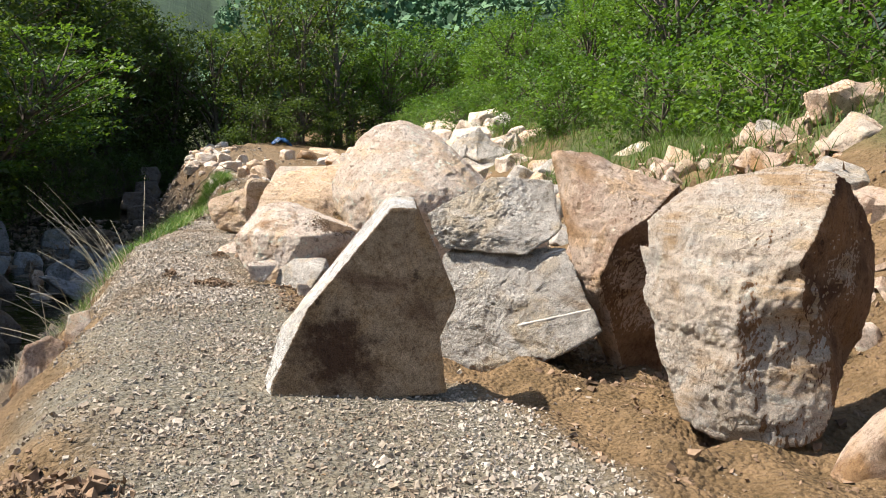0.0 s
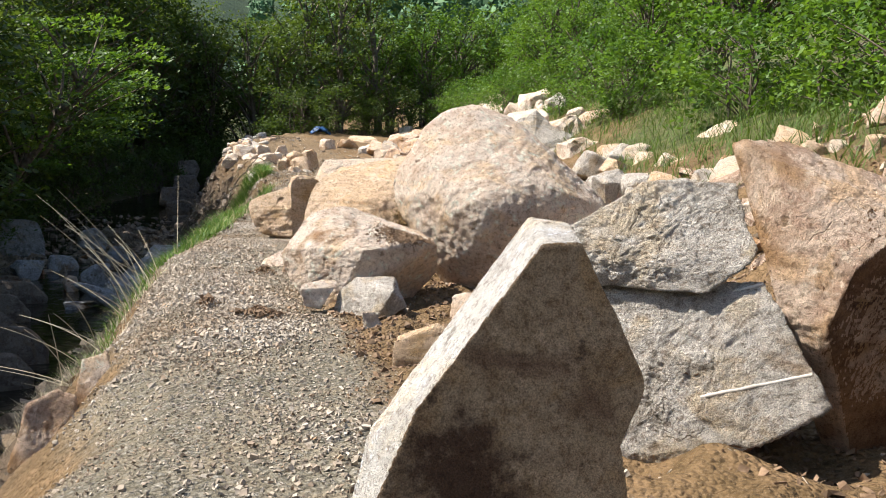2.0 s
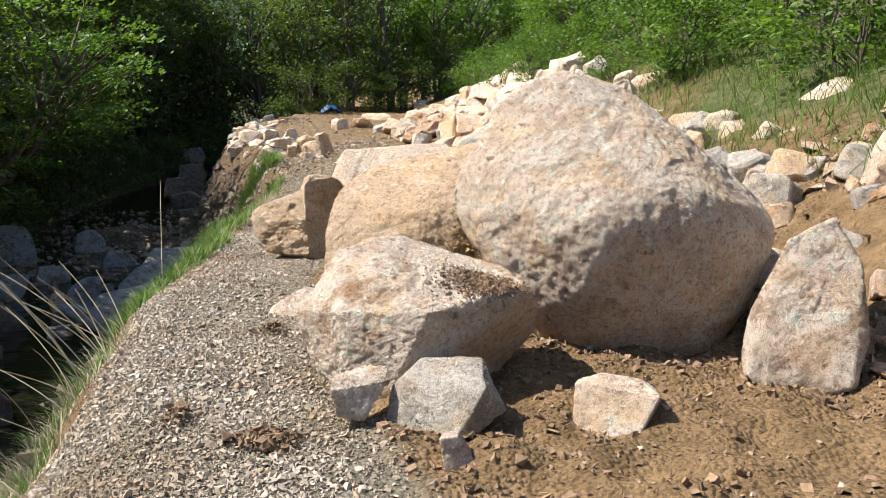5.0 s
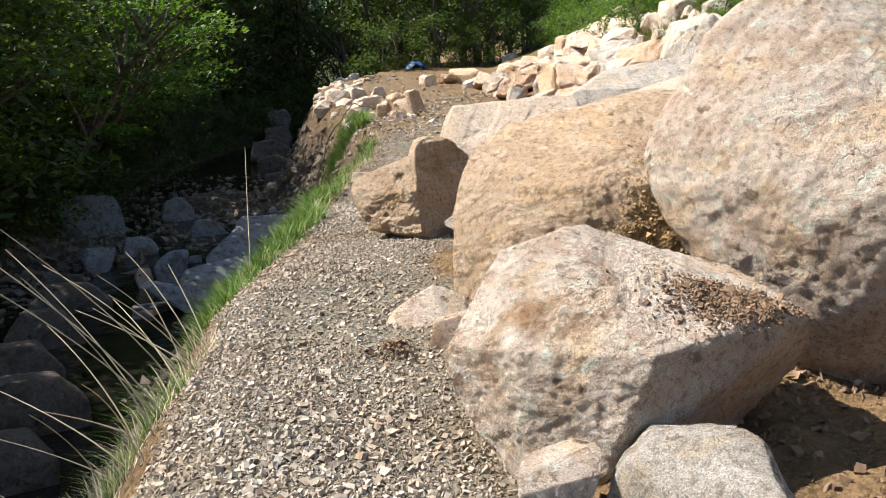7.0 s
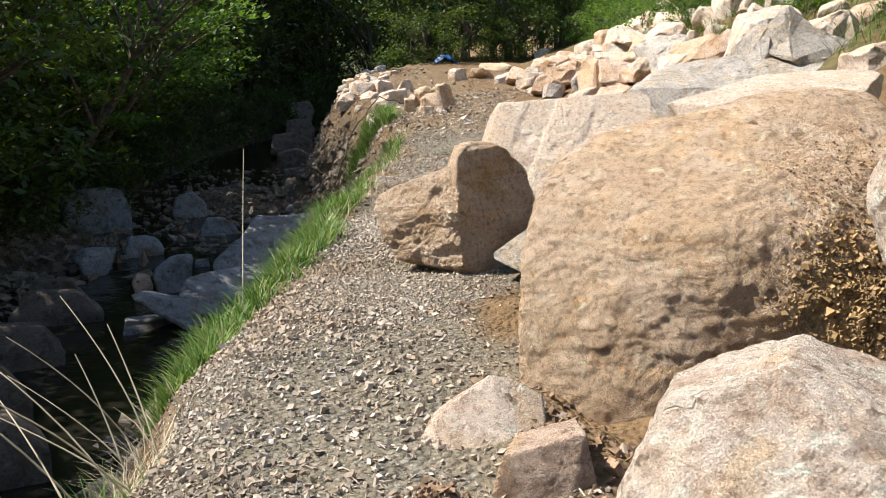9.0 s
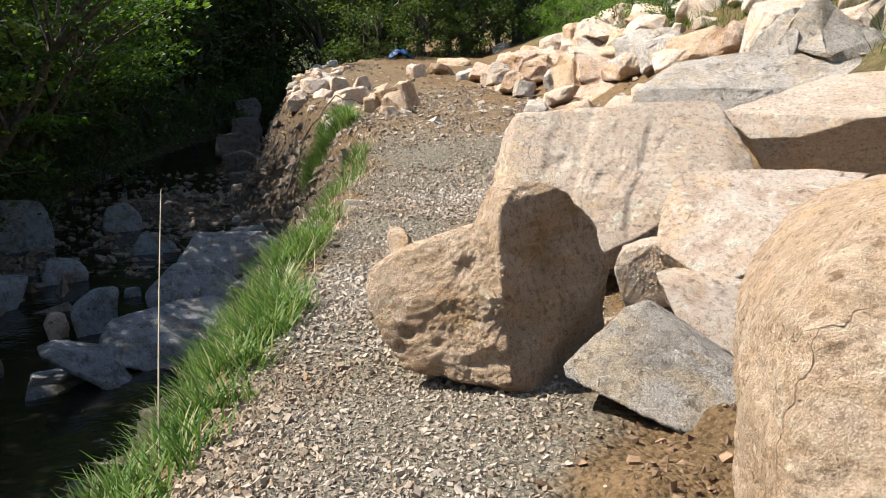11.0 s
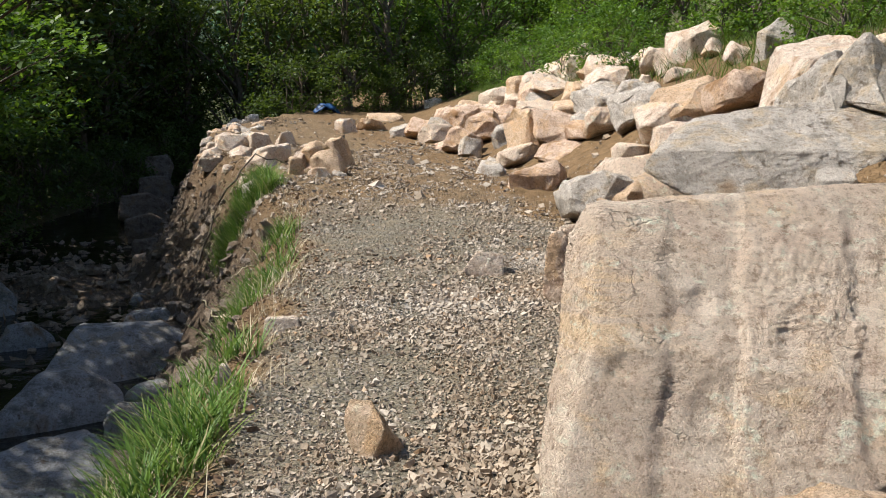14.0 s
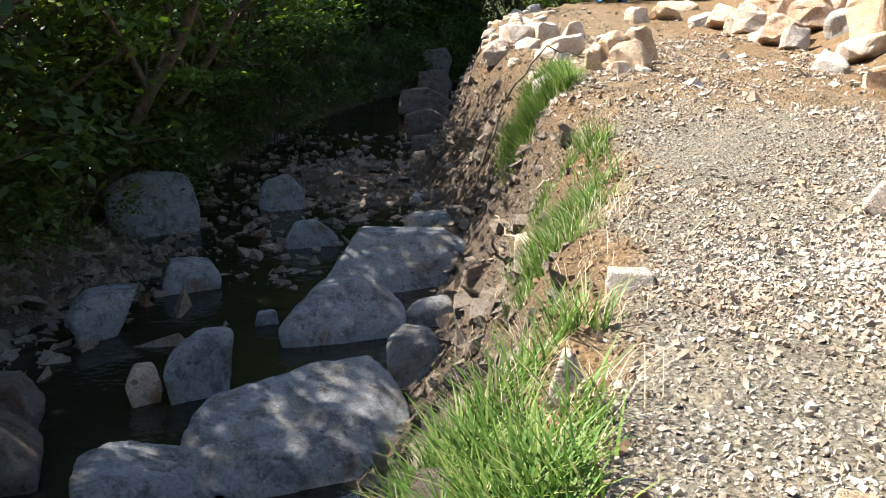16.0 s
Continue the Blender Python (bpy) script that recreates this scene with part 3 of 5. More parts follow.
rock("boulder", "tall tan granite boulder leaning with a shaded side", (3.00, 5.35, 0.16), -29.3,
     [(-0.54, 1.60, 0.45), (-0.24, 1.61, 0.60), (0.43, 1.41, 0.60), (0.21, 1.16, 0.10), (0.00, 0.99, 0.00), (-0.14, 0.70, 0.02), (-0.28, 0.68, 0.15), (-0.09, 0.26, 0.30), (0.12, -0.08, 0.42), (0.40, -0.05, 0.55), (0.29, 0.66, 0.40)],
     0.5, 0.8, ROCK_TAN, sub=7)
rock("boulder", "large tan and grey jagged granite boulder standing in mud", (2.95, 3.69, 0.11), -38.6,
     [(-0.68, 1.01, 0.42), (-0.69, 1.21, 0.50), (-0.50, 1.39, 0.62), (-0.08, 1.55, 0.68), (0.17, 1.57, 0.62), (0.31, 1.52, 0.42), (0.26, 1.28, 0.22), (0.21, 1.13, 0.10), (0.14, 1.00, 0.00), (0.18, 0.78, 0.00), (-0.12, 0.74, 0.02), (-0.59, 0.59, 0.36), (-0.44, 0.35, 0.30), (0.57, 1.23, 1.00), (0.62, 0.99, 1.00), (0.57, 0.58, 0.95), (0.46, 0.37, 0.80), (-0.68, 1.01, 0.44), (-0.62, 0.62, 0.36), (-0.49, 0.31, 0.28), (-0.38, 0.09, 0.16), (-0.00, -0.02, 0.00), (0.32, 0.08, 0.06), (0.37, 0.22, 0.10), (0.36, 0.48, 0.12), (0.23, 0.91, 0.09), (-0.13, 0.89, 0.00), (-0.48, 1.00, 0.30), (-0.12, 0.44, -0.03)],
     0.55, 0.8, ROCK_MIXED, sub=7, rough=1.2, heart=(-0.02, 0.72, 0.55), ledges=((-0.30, 0.55, -0.08, 0.05, 0.035, 0.10), (-0.02, 0.70, 0.3, 0.72, 0.05, 0.06), (0.06, 0.62, 0.10, 0.05, 0.03, 0.06), (-0.1, 1.3, -0.12, 0.8, 0.02, 0.08)), pits=((0.0, 1.05, 0.09, 0.03), (0.12, 0.93, 0.06, 0.04), (-0.05, 0.9, 0.05, 0.03)), split=((0, 1, 2, 3, 4, 5, 6, 7, 8, 9, 10, 11, 12, 13, 14, 15, 16), (17, 18, 19, 20, 21, 22, 23, 24, 25, 26, 27, 16, 28)))
rock("boulder", "yellowish layered boulder with mud patches beside gravel", (1.75, 12.90, 0.40), -21.5,
     [(-0.59, -0.09, 0.08), (-0.66, 0.29, 0.15), (-0.70, 0.56, 0.25), (-0.70, 0.82, 0.38), (-0.62, 1.03, 0.5), (-0.35, 1.26, 0.9), (0.35, 1.41, 1.1), (0.74, 1.52, 1.2), (1.19, 1.46, 1.3), (1.27, 1.01, 0.6), (1.10, 0.48, 0.1), (0.95, 0.02, -0.12), (-0.31, -0.16, -0.1), (0.32, 0.84, -0.10)],
     1.5, 0.85, ROCK_YELLOW, sub=7, round=2, strata=0.4)
rock("boulder", "huge pale rounded granite boulder on brown mud", (3.20, 10.73, 0.28), -30.2,
     [(-1.56, 1.30, 0.50), (-1.52, 1.03, 0.35), (-1.33, 0.80, 0.20), (-1.11, 0.59, 0.10), (-0.81, 0.15, 0.15), (-0.62, -0.05, 0.25), (-0.27, -0.13, 0.35), (0.45, -0.06, 0.50), (0.78, 0.31, 0.65), (0.97, 0.74, 0.75), (0.95, 0.97, 0.85), (0.45, 1.49, 0.90), (-0.07, 1.91, 0.90), (-0.49, 2.13, 0.85), (-0.75, 2.20, 0.75), (-1.11, 2.01, 0.65), (-1.35, 1.72, 0.55), (-1.04, 1.19, 0.05), (-0.27, 1.00, -0.20), (-0.30, 0.55, -0.15), (0.42, 1.20, 0.20), (0.61, 0.78, 0.30)],
     1.7, 0.8, ROCK_PALE, sub=7, round=2)
rock("boulder", "low pale boulder with mud on its top", (1.55, 10.20, 0.21), -15.9,
     [(-0.96, 0.46, 0.38), (-0.82, 0.72, 0.50), (-0.70, 0.91, 0.65), (-0.45, 1.00, 0.70), (-0.23, 0.91, 0.65), (-0.05, 0.77, 0.55), (0.58, 0.67, 0.70), (0.64, 0.64, 0.45), (0.24, 0.65, 0.22), (-0.07, 0.59, 0.02), (-0.26, 0.20, -0.06), (-0.64, 0.04, 0.10), (-0.47, -0.15, 0.00), (-0.83, 0.22, 0.27), (-0.37, -0.10, 0.05), (0.39, 0.03, 0.75), (0.61, 0.31, 0.75), (-0.60, 0.59, 0.10)],
     0.6, 0.85, ROCK_PALE, sub=7, round=0)
rock("rock", "pale tapering stone leaning against a boulder foot", (1.05, 9.85, 0.21), -10.0,
     [(-0.22, 0.25, 0.00), (-0.21, 0.29, 0.08), (0.04, 0.32, 0.25), (0.10, 0.31, 0.25), (0.07, 0.22, 0.12), (-0.04, 0.07, 0.00), (-0.18, 0.10, 0.00)],
     0.2, 0.85, ROCK_PALE, sub=6, rough=0.8)
rock("rock", "grey angular stone at the foot of a boulder", (1.41, 9.65, 0.22), -16.0,
     [(-0.34, 0.00, 0.2), (-0.31, 0.20, 0.3), (-0.15, 0.35, 0.38), (0.23, 0.36, 0.3), (0.35, 0.16, 0.15), (0.37, 0.10, 0.15), (0.11, -0.05, -0.04), (-0.11, -0.08, 0.05), (0.25, 0.26, 0)],
     0.35, 0.8, ROCK_GREY, sub=6)
rock("rock", "pale flat-topped stone lying in mud", (2.40, 9.55, 0.21), -29.0,
     [(-0.25, -0.10, 0.1), (-0.24, 0.19, 0.25), (-0.13, 0.22, 0.3), (0.16, 0.22, 0.22), (0.28, 0.17, 0.1), (0.04, -0.06, -0.03)],
     0.25, 0.8, ROCK_PALE, sub=5)
rock("rock", "squared pale stone lying in mud", (1.50, 7.79, 0.19), -15.3,
     [(-0.21, -0.05, 0), (-0.20, 0.15, 0.05), (0.10, 0.26, 0.12), (0.19, 0.22, 0.1), (0.18, 0.04, 0.02), (-0.18, -0.06, 0)],
     0.25, 0.9, ROCK_YELLOW, sub=5)
rock("boulder", "pale rounded boulder on mud behind the slabs", (3.80, 10.08, 0.23), -38.9,
     [(-0.22, 0.18, 0.1), (-0.19, 0.40, 0.1), (-0.07, 0.67, 0.2), (0.07, 0.95, 0.3), (0.35, 1.09, 0.4), (0.53, 0.77, 0.3), (0.58, 0.31, 0.2), (0.49, 0.02, 0), (0.09, -0.07, 0), (-0.16, 0.04, 0)],
     1.1, 0.8, ROCK_PALE)
rock("boulder", "tan block boulder with a dark rough broken face", (1.15, 16.09, 0.50), -14.7,
     [(-0.60, 0.51, 0.12), (-0.56, 0.63, 0.18), (-0.43, 0.66, 0.34), (-0.03, 0.79, 0.40), (0.12, 0.87, 0.14), (0.13, 0.49, -0.08), (0.16, 0.05, -0.18), (-0.38, 0.09, 0.00), (-0.54, 0.30, 0.04), (0.32, -0.07, 0.10), (-0.03, 0.70, 0.60), (0.06, 1.02, 0.34), (0.25, 1.06, 0.28), (0.45, 1.01, 0.36), (0.66, 0.82, 0.52), (0.73, 0.56, 0.62), (0.73, 0.17, 0.58), (0.55, -0.15, 0.38), (0.31, -0.03, 0.00), (0.13, 0.94, 0.02)],
     0.45, 0.88, ROCK_YELLOW, sub=7, round=0, rough=1.1, strata=0.4, heart=(0.12, 0.42, 0.3), pits=((-0.35, 0.28, 0.03, 0.03), (-0.2, 0.24, 0.025, 0.03), (-0.4, 0.2, 0.03, 0.03), (-0.05, 0.62, 0.06, 0.03), (0.3, 0.6, 0.08, 0.05), (0.22, 0.35, 0.09, 0.07), (0.4, 0.75, 0.07, 0.05)), ledges=((-0.05, 0.2, 0.3, 0.27, 0.05, 0.12),), split=((0, 1, 2, 3, 4, 5, 6, 7, 8, 9, 10), (11, 12, 13, 14, 15, 16, 17, 18, 6, 5, 19, 3)))
rock("rock", "flat wedge stone on the gravel edge", (0.73, 12.51, 0.40), -7.5,
     [(-0.14, -0.03, 0.12), (-0.09, 0.07, 0.22), (0.19, 0.21, 0.42), (0.27, 0.19, 0.44), (0.42, 0.11, 0.42), (0.42, 0.01, 0.25), (0.24, 0.01, 0.10), (-0.04, -0.03, 0.02)],
     0.12, 0.9, ROCK_PALE, sub=6, rough=0.8)
rock("rock", "pale stone between boulders and gravel", (0.98, 12.12, 0.38), -13.1,
     [(-0.16, -0.04, 0), (-0.11, 0.14, 0.05), (0.21, 0.21, 0.15), (0.26, -0.05, 0.1), (0.12, -0.07, 0)],
     0.3, 0.8, ROCK_TAN, sub=5)
rock("boulder", "broad tan slab boulder leaning by the gravel track", (1.95, 17.80, 0.55), -26.3,
     [(-0.36, 1.34, 1.25), (0.04, 1.37, 1.35), (0.34, 1.32, 1.3), (0.80, 1.41, 1.4), (1.36, 1.36, 1.4), (1.58, 1.00, 1.1), (1.60, 0.79, 0.85), (1.53, 0.71, 0.7), (1.14, 0.65, 0.5), (0.89, 0.59, 0.45), (0.68, 0.50, 0.35), (0.13, 0.13, 0.05), (-0.42, 0.09, 0), (-0.47, 0.19, 0.05), (-0.47, 0.58, 0.55), (-0.45, 0.95, 0.95), (0.43, 0.92, 0.72), (0.47, 1.27, 1.15)],
     0.55, 0.85, ROCK_SLABTAN, sub=7, round=0, rough=0.9, ledges=((-0.12, 0.2, 0.0, 1.3, 0.035, 0.25), (0.36, 1.3, 0.22, 0.45, 0.05, 0.3), (0.62, 0.5, 0.75, 1.3, 0.035, 0.3)), pits=((0.12, 0.95, 0.05, 0.03), (0.1, 0.6, 0.06, 0.025), (0.45, 0.85, 0.05, 0.03), (-0.2, 0.75, 0.05, 0.02)))
rock("boulder", "mushroom-shaped pale boulder with undercut ledge", (2.75, 16.60, 0.50), -31.2,
     [(-0.36, 0.71, 0.35), (-0.31, 0.92, 0.60), (-0.16, 0.99, 0.75), (0.24, 0.97, 0.85), (0.62, 1.01, 0.95), (0.93, 0.93, 1.00), (0.63, 0.76, 0.42), (0.62, 0.46, 0.18), (0.56, 0.64, 0.02), (0.09, 0.38, -0.12), (0.11, 0.19, 0.04), (-0.16, 0.46, 0.02), (-0.15, 0.26, 0.14), (-0.32, 0.37, 0.25), (-0.34, 0.56, 0.20)],
     0.35, 0.9, ROCK_PALE, base=False, sub=7, round=0, rough=0.7)
rock("boulder", "flat tan boulder slab lying under another", (2.65, 15.90, 0.45), -34.8,
     [(-0.62, 0.52, 0.35), (-0.56, 0.48, 0.22), (-0.43, 0.30, 0.06), (-0.19, 0.20, 0.00), (0.01, 0.11, -0.06), (0.35, -0.06, -0.10), (-0.15, 0.30, 0.50), (0.38, 0.47, 0.90), (0.90, 0.41, 1.00), (-0.37, 0.07, 0.30), (0.06, -0.21, 0.30), (0.45, -0.41, 0.30)],
     0.45, 0.9, ROCK_PALE, sub=7, rough=0.7)
rock("boulder", "grey wedge-shaped rock lying on gravel", (1.94, 15.33, 0.48), -30.7,
     [(-0.58, 0.22, 0.12), (-0.56, 0.17, 0.08), (-0.34, 0.43, 0.50), (-0.24, 0.46, 0.55), (0.07, 0.27, 0.50), (0.31, 0.10, 0.36), (0.33, 0.01, 0.20), (0.06, -0.02, 0.00), (-0.14, 0.04, 0.00)],
     0.3, 0.92, ROCK_GREY, sub=6, round=0, rough=0.6)
rock("boulder", "long pale slab boulder with shaded underside", (4.60, 19.60, 0.62), -36.0,
     [(-0.22, 1.25, 0.15), (0.13, 0.96, 0.00), (0.63, 1.03, -0.03), (1.09, 1.19, 0.00), (2.00, 1.17, 0.20), (0.12, 1.23, 0.80), (0.70, 1.59, 1.30), (1.50, 1.67, 1.50), (2.23, 1.60, 1.50), (0.34, 0.57, 0.35), (0.87, 0.50, 0.50), (1.46, 0.69, 0.65), (2.13, 0.77, 0.65)],
     0.4, 0.9, ROCK_SLABTAN, sub=7, rough=0.8)
rock("boulder", "wide flat grey-tan slab boulder in the pile", (5.60, 24.50, 1.00), -26.1,
     [(-0.10, 0.96, 0.1), (0.22, 1.38, 0.6), (0.56, 1.63, 1), (2.11, 1.81, 1.4), (4.56, 1.88, 1.8), (4.37, 1.39, 0.8), (2.87, 0.91, 0.2), (2.08, 0.65, 0), (0.53, 0.66, 0)],
     1.6, 0.85, ROCK_GREY, sub=7, round=0, rough=1.3)
rock("rock", "tan jagged stone standing on the gravel track", (1.24, 19.55, 0.59), -9.2,
     [(-0.15, 0.16, 0.14), (-0.12, 0.27, 0.18), (0.00, 0.27, 0.15), (0.06, 0.16, -0.02), (0.17, 0.01, 0.12), (0.16, -0.08, 0.08), (-0.03, -0.05, -0.02), (-0.10, -0.04, 0.08)],
     0.15, 0.8, ROCK_YELLOW, sub=5)
rock("rock", "angular pale stone lying on the gravel track", (3.27, 23.97, 0.88), -17.0,
     [(-0.19, 0.04, 0), (-0.03, 0.24, 0.15), (0.25, 0.19, 0.2), (0.26, -0.06, 0.05), (-0.03, -0.07, 0)],
     0.3, 0.8, ROCK_PALE, sub=5)
rock("boulder", "orange-brown block stone beside the gravel track", (3.70, 22.50, 0.77), -26.4,
     [(-0.30, 0.09, 0.05), (-0.25, 0.64, 0.1), (0.05, 0.73, 0.2), (0.40, 0.68, 0.3), (0.41, -0.09, 0.2), (0.00, -0.07, 0)],
     0.5, 0.85, ROCK_TAN, sub=6, round=0)
rock("rock", "white stone on the grassy road edge", (1.00, 22.25, 0.72), -4.8,
     [(-0.14, -0.08, 0), (-0.11, 0.12, 0.1), (0.17, 0.10, 0.15), (0.18, -0.08, 0.05), (0.01, -0.10, 0)],
     0.28, 0.85, ROCK_PALE, sub=5)
rock("rock", "pale wedge stone in the grass", (0.52, 21.05, 0.62), -6.7,
     [(-0.10, 0.01, 0), (-0.02, 0.14, 0.1), (0.02, 0.13, 0.12), (0.16, -0.08, 0.1), (0.13, -0.09, 0), (-0.05, -0.05, 0)],
     0.22, 0.85, ROCK_PALE, sub=5)
rock("rock", "white stone on the grassy bank", (-0.88, 9.20, -0.25), 6.0,
     [(-0.15, -0.12, 0), (-0.08, 0.18, 0.22), (0.12, 0.22, 0.28), (0.15, 0.02, 0.12), (0.02, -0.16, 0)],
     0.2, 0.8, ROCK_PALE, sub=5)
rock("rock", "low tan stone on the bank edge", (-1.16, 8.70, -0.42), 7.0,
     [(-0.24, -0.04, 0.05), (-0.13, 0.12, 0.25), (0.10, 0.20, 0.34), (0.24, 0.14, 0.32), (0.22, -0.02, 0.1), (-0.12, -0.10, 0)],
     0.28, 0.8, ROCK_TAN, sub=5)
rock("rock", "grey stone at the foot of the tall bank", (1.40, 9.25, 0.21), -17.6,
     [(-0.10, 0.13, 0), (-0.00, 0.13, 0.05), (0.10, 0.00, 0.05), (0.01, -0.06, 0), (-0.06, -0.06, 0)],
     0.18, 0.8, ROCK_PALE, sub=5)
rock("stream_boulder", "bluish grey boulder at the shaded stream edge", (-2.55, 23.40, -1.80), 17.1,
     [(-0.75, -0.32, 0), (-0.68, 0.14, 0.2), (-0.42, 0.08, 0.6), (0.38, 0.05, 0.9), (0.76, -0.38, 0.7), (1.31, -0.70, 0.4), (1.02, -1.04, 0.1), (0.01, -0.68, 0)],
     1, 0.9, ROCK_STREAM, sub=6, round=1)
rock("stream_boulder", "broad flat grey boulder in the shaded stream", (-1.40, 24.40, -1.50), 11.2,
     [(-1.15, -0.04, 0.10), (-0.43, -0.28, 0.00), (0.83, -0.44, 0.05), (-1.06, 0.18, 0.60), (-0.57, 0.32, 1.20), (0.17, 0.39, 1.70), (0.91, 0.31, 1.80), (1.10, 0.06, 1.40), (1.16, -0.26, 0.70), (-0.28, 0.05, 0.30), (0.61, -0.07, 0.40)],
     0.4, 0.95, ROCK_STREAM, sub=6, round=1, rough=1.3)
rock("stream_boulder", "dark mossy boulder in the shaded stream", (-1.45, 28.20, -1.60), 8.3,
     [(-1.02, 0.09, 0.2), (-0.50, 0.54, 0.8), (0.13, 0.58, 1), (0.72, 0.24, 0.8), (0.75, 0.00, 0.5), (0.24, -0.42, 0), (-0.80, -0.39, 0)],
     1, 0.85, ROCK_STREAM, sub=6, round=2)
rock("stream_boulder", "large grey and rust stained boulder in the stream", (-1.00, 30.80, -1.55), 4.7,
     [(-1.24, 0.09, 0.2), (-0.93, 0.57, 0.8), (-0.12, 0.67, 1.1), (0.86, 0.63, 1.2), (1.19, 0.39, 1), (1.05, -0.21, 0.4), (0.42, -0.28, 0), (-0.58, 0.08, 0)],
     1.2, 0.85, ROCK_STREAM, sub=6, round=1)
rock("stream_boulder", "small round grey boulder wedged at the bank", (-0.75, 26.90, -1.30), 5.2,
     [(-0.16, 0.08, 0.1), (0.07, 0.25, 0.2), (0.44, 0.16, 0.25), (0.54, -0.06, 0.15), (0.36, -0.36, 0), (-0.04, -0.31, 0)],
     0.45, 0.85, ROCK_STREAM, sub=5, round=2)
rock("stream_boulder", "grey boulder wedged at the bank foot", (-0.50, 29.00, -1.40), 3.0,
     [(-0.35, -0.12, 0.1), (-0.15, 0.04, 0.25), (0.34, 0.07, 0.3), (0.46, -0.24, 0.2), (0.17, -0.54, 0), (-0.23, -0.49, 0)],
     0.5, 0.85, ROCK_STREAM, sub=5, round=2)
rock("stream_boulder", "low slab rock at the near stream edge", (-2.30, 23.60, -1.60), 21.5,
     [(-0.73, 0.39, 0), (-0.54, 0.42, 0.2), (-0.33, 0.35, 0.4), (0.16, 0.20, 0.5), (0.64, -0.16, 0.3), (0.56, -0.19, 0), (-0.43, 0.11, 0)],
     0.8, 0.85, ROCK_STREAM, sub=6, round=1)
rock("stream_boulder", "rounded grey stone standing in the pool", (-2.97, 26.48, -1.73), 18.9,
     [(-0.41, 0.36, 0), (-0.25, 0.55, 0.15), (0.14, 0.73, 0.25), (0.36, 0.71, 0.3), (0.35, 0.30, 0.2), (0.21, -0.19, 0.05), (-0.16, -0.23, 0)],
     0.5, 0.85, ROCK_STREAM, sub=5, round=3)
rock("stream_boulder", "rusty brown stone half sunk in the pool", (-3.56, 26.30, -1.73), 22.6,
     [(-0.19, 0.23, 0), (-0.08, 0.45, 0.1), (0.16, 0.41, 0.15), (0.21, 0.14, 0.1), (0.03, -0.25, 0)],
     0.35, 0.85, ROCK_TAN, sub=5, round=3)
rock("stream_boulder", "flat stone awash in the pool", (-3.32, 25.48, -1.74), 23.2,
     [(-0.39, -0.14, 0), (-0.00, -0.12, 0.2), (0.40, -0.21, 0.3), (0.35, -0.23, 0.1), (-0.29, -0.21, 0)],
     0.4, 0.85, ROCK_STREAM, sub=5, round=3)
rock("stream_boulder", "small pale stone in the stream water", (-2.86, 29.07, -1.69), 14.4,
     [(-0.20, -0.15, 0), (-0.10, 0.18, 0.1), (0.18, 0.19, 0.15), (0.23, -0.20, 0.05), (-0.07, -0.25, 0)],
     0.3, 0.85, ROCK_STREAM, sub=5, round=3)
rock("stream_boulder", "grey stone in dark water", (-4.49, 30.76, -1.67), 19.1,
     [(-0.44, 0.18, 0), (-0.29, 0.50, 0.2), (0.34, 0.45, 0.4), (0.54, 0.19, 0.2), (0.29, -0.28, 0), (-0.32, -0.22, 0)],
     0.6, 0.85, ROCK_STREAM, sub=5, round=3)
rock("stream_boulder", "flat grey rock on the far stream shore", (-5.00, 28.40, -1.60), 25.1,
     [(-0.41, 0.25, 0), (-0.11, 0.45, 0.3), (0.57, 0.41, 0.6), (0.46, 0.21, 0.3), (-0.02, -0.18, 0)],
     0.8, 0.85, ROCK_STREAM, sub=5)
rock("stream_boulder", "mossy boulder under the trees across the stream", (-6.65, 34.97, -1.61), 21.1,
     [(-0.90, 0.18, 0), (-0.95, 0.98, 0.3), (-0.25, 1.32, 0.6), (0.79, 1.19, 0.7), (1.03, 0.46, 0.5), (0.85, -0.26, 0), (-0.13, -0.24, 0)],
     1.5, 0.85, ROCK_STREAM, sub=5, round=3)
rock("stream_boulder", "pale boulder in the rapids", (-4.50, 37.60, -1.54), 12.9,
     [(-0.55, 0.16, 0), (-0.40, 0.66, 0.3), (0.22, 0.82, 0.5), (0.61, 0.40, 0.4), (0.44, -0.22, 0), (-0.23, -0.24, 0)],
     1.2, 0.85, ROCK_STREAM, sub=5, round=3)
rock("stream_boulder", "rock ledge in the rapids", (-3.10, 33.96, -1.63), 11.0,
     [(-0.55, 0.14, 0), (-0.32, 0.49, 0.2), (0.13, 0.51, 0.3), (0.57, 0.17, 0.2), (0.44, -0.27, 0), (-0.22, -0.24, 0)],
     0.7, 0.85, ROCK_STREAM, sub=5, round=3)
# Six near boulders that carry the tree shade in their dark colour.
rock("stream_boulder", "broad grey boulder in the shaded stream below the bank", (-3.30, 17.46, -1.85), 18.0,
     [(-0.75, -0.35, 0), (-0.69, 0.29, 0.15), (-0.30, 0.63, 0.35), (0.42, 0.57, 0.4), (0.75, 0.25, 0.2), (0.67, -0.35, 0.05)],
     0.90, 0.85, SHADED_STONE, sub=5, round=1)
rock("stream_boulder", "blue-grey slab at the foot of the grassy bank", (-4.03, 19.27, -1.85), 18.6,
     [(-0.68, -0.35, 0), (-0.63, 0.28, 0.15), (-0.27, 0.63, 0.35), (0.38, 0.57, 0.4), (0.68, 0.25, 0.2), (0.62, -0.35, 0.05)],
     0.82, 0.85, SHADED_STONE, sub=5, round=1)
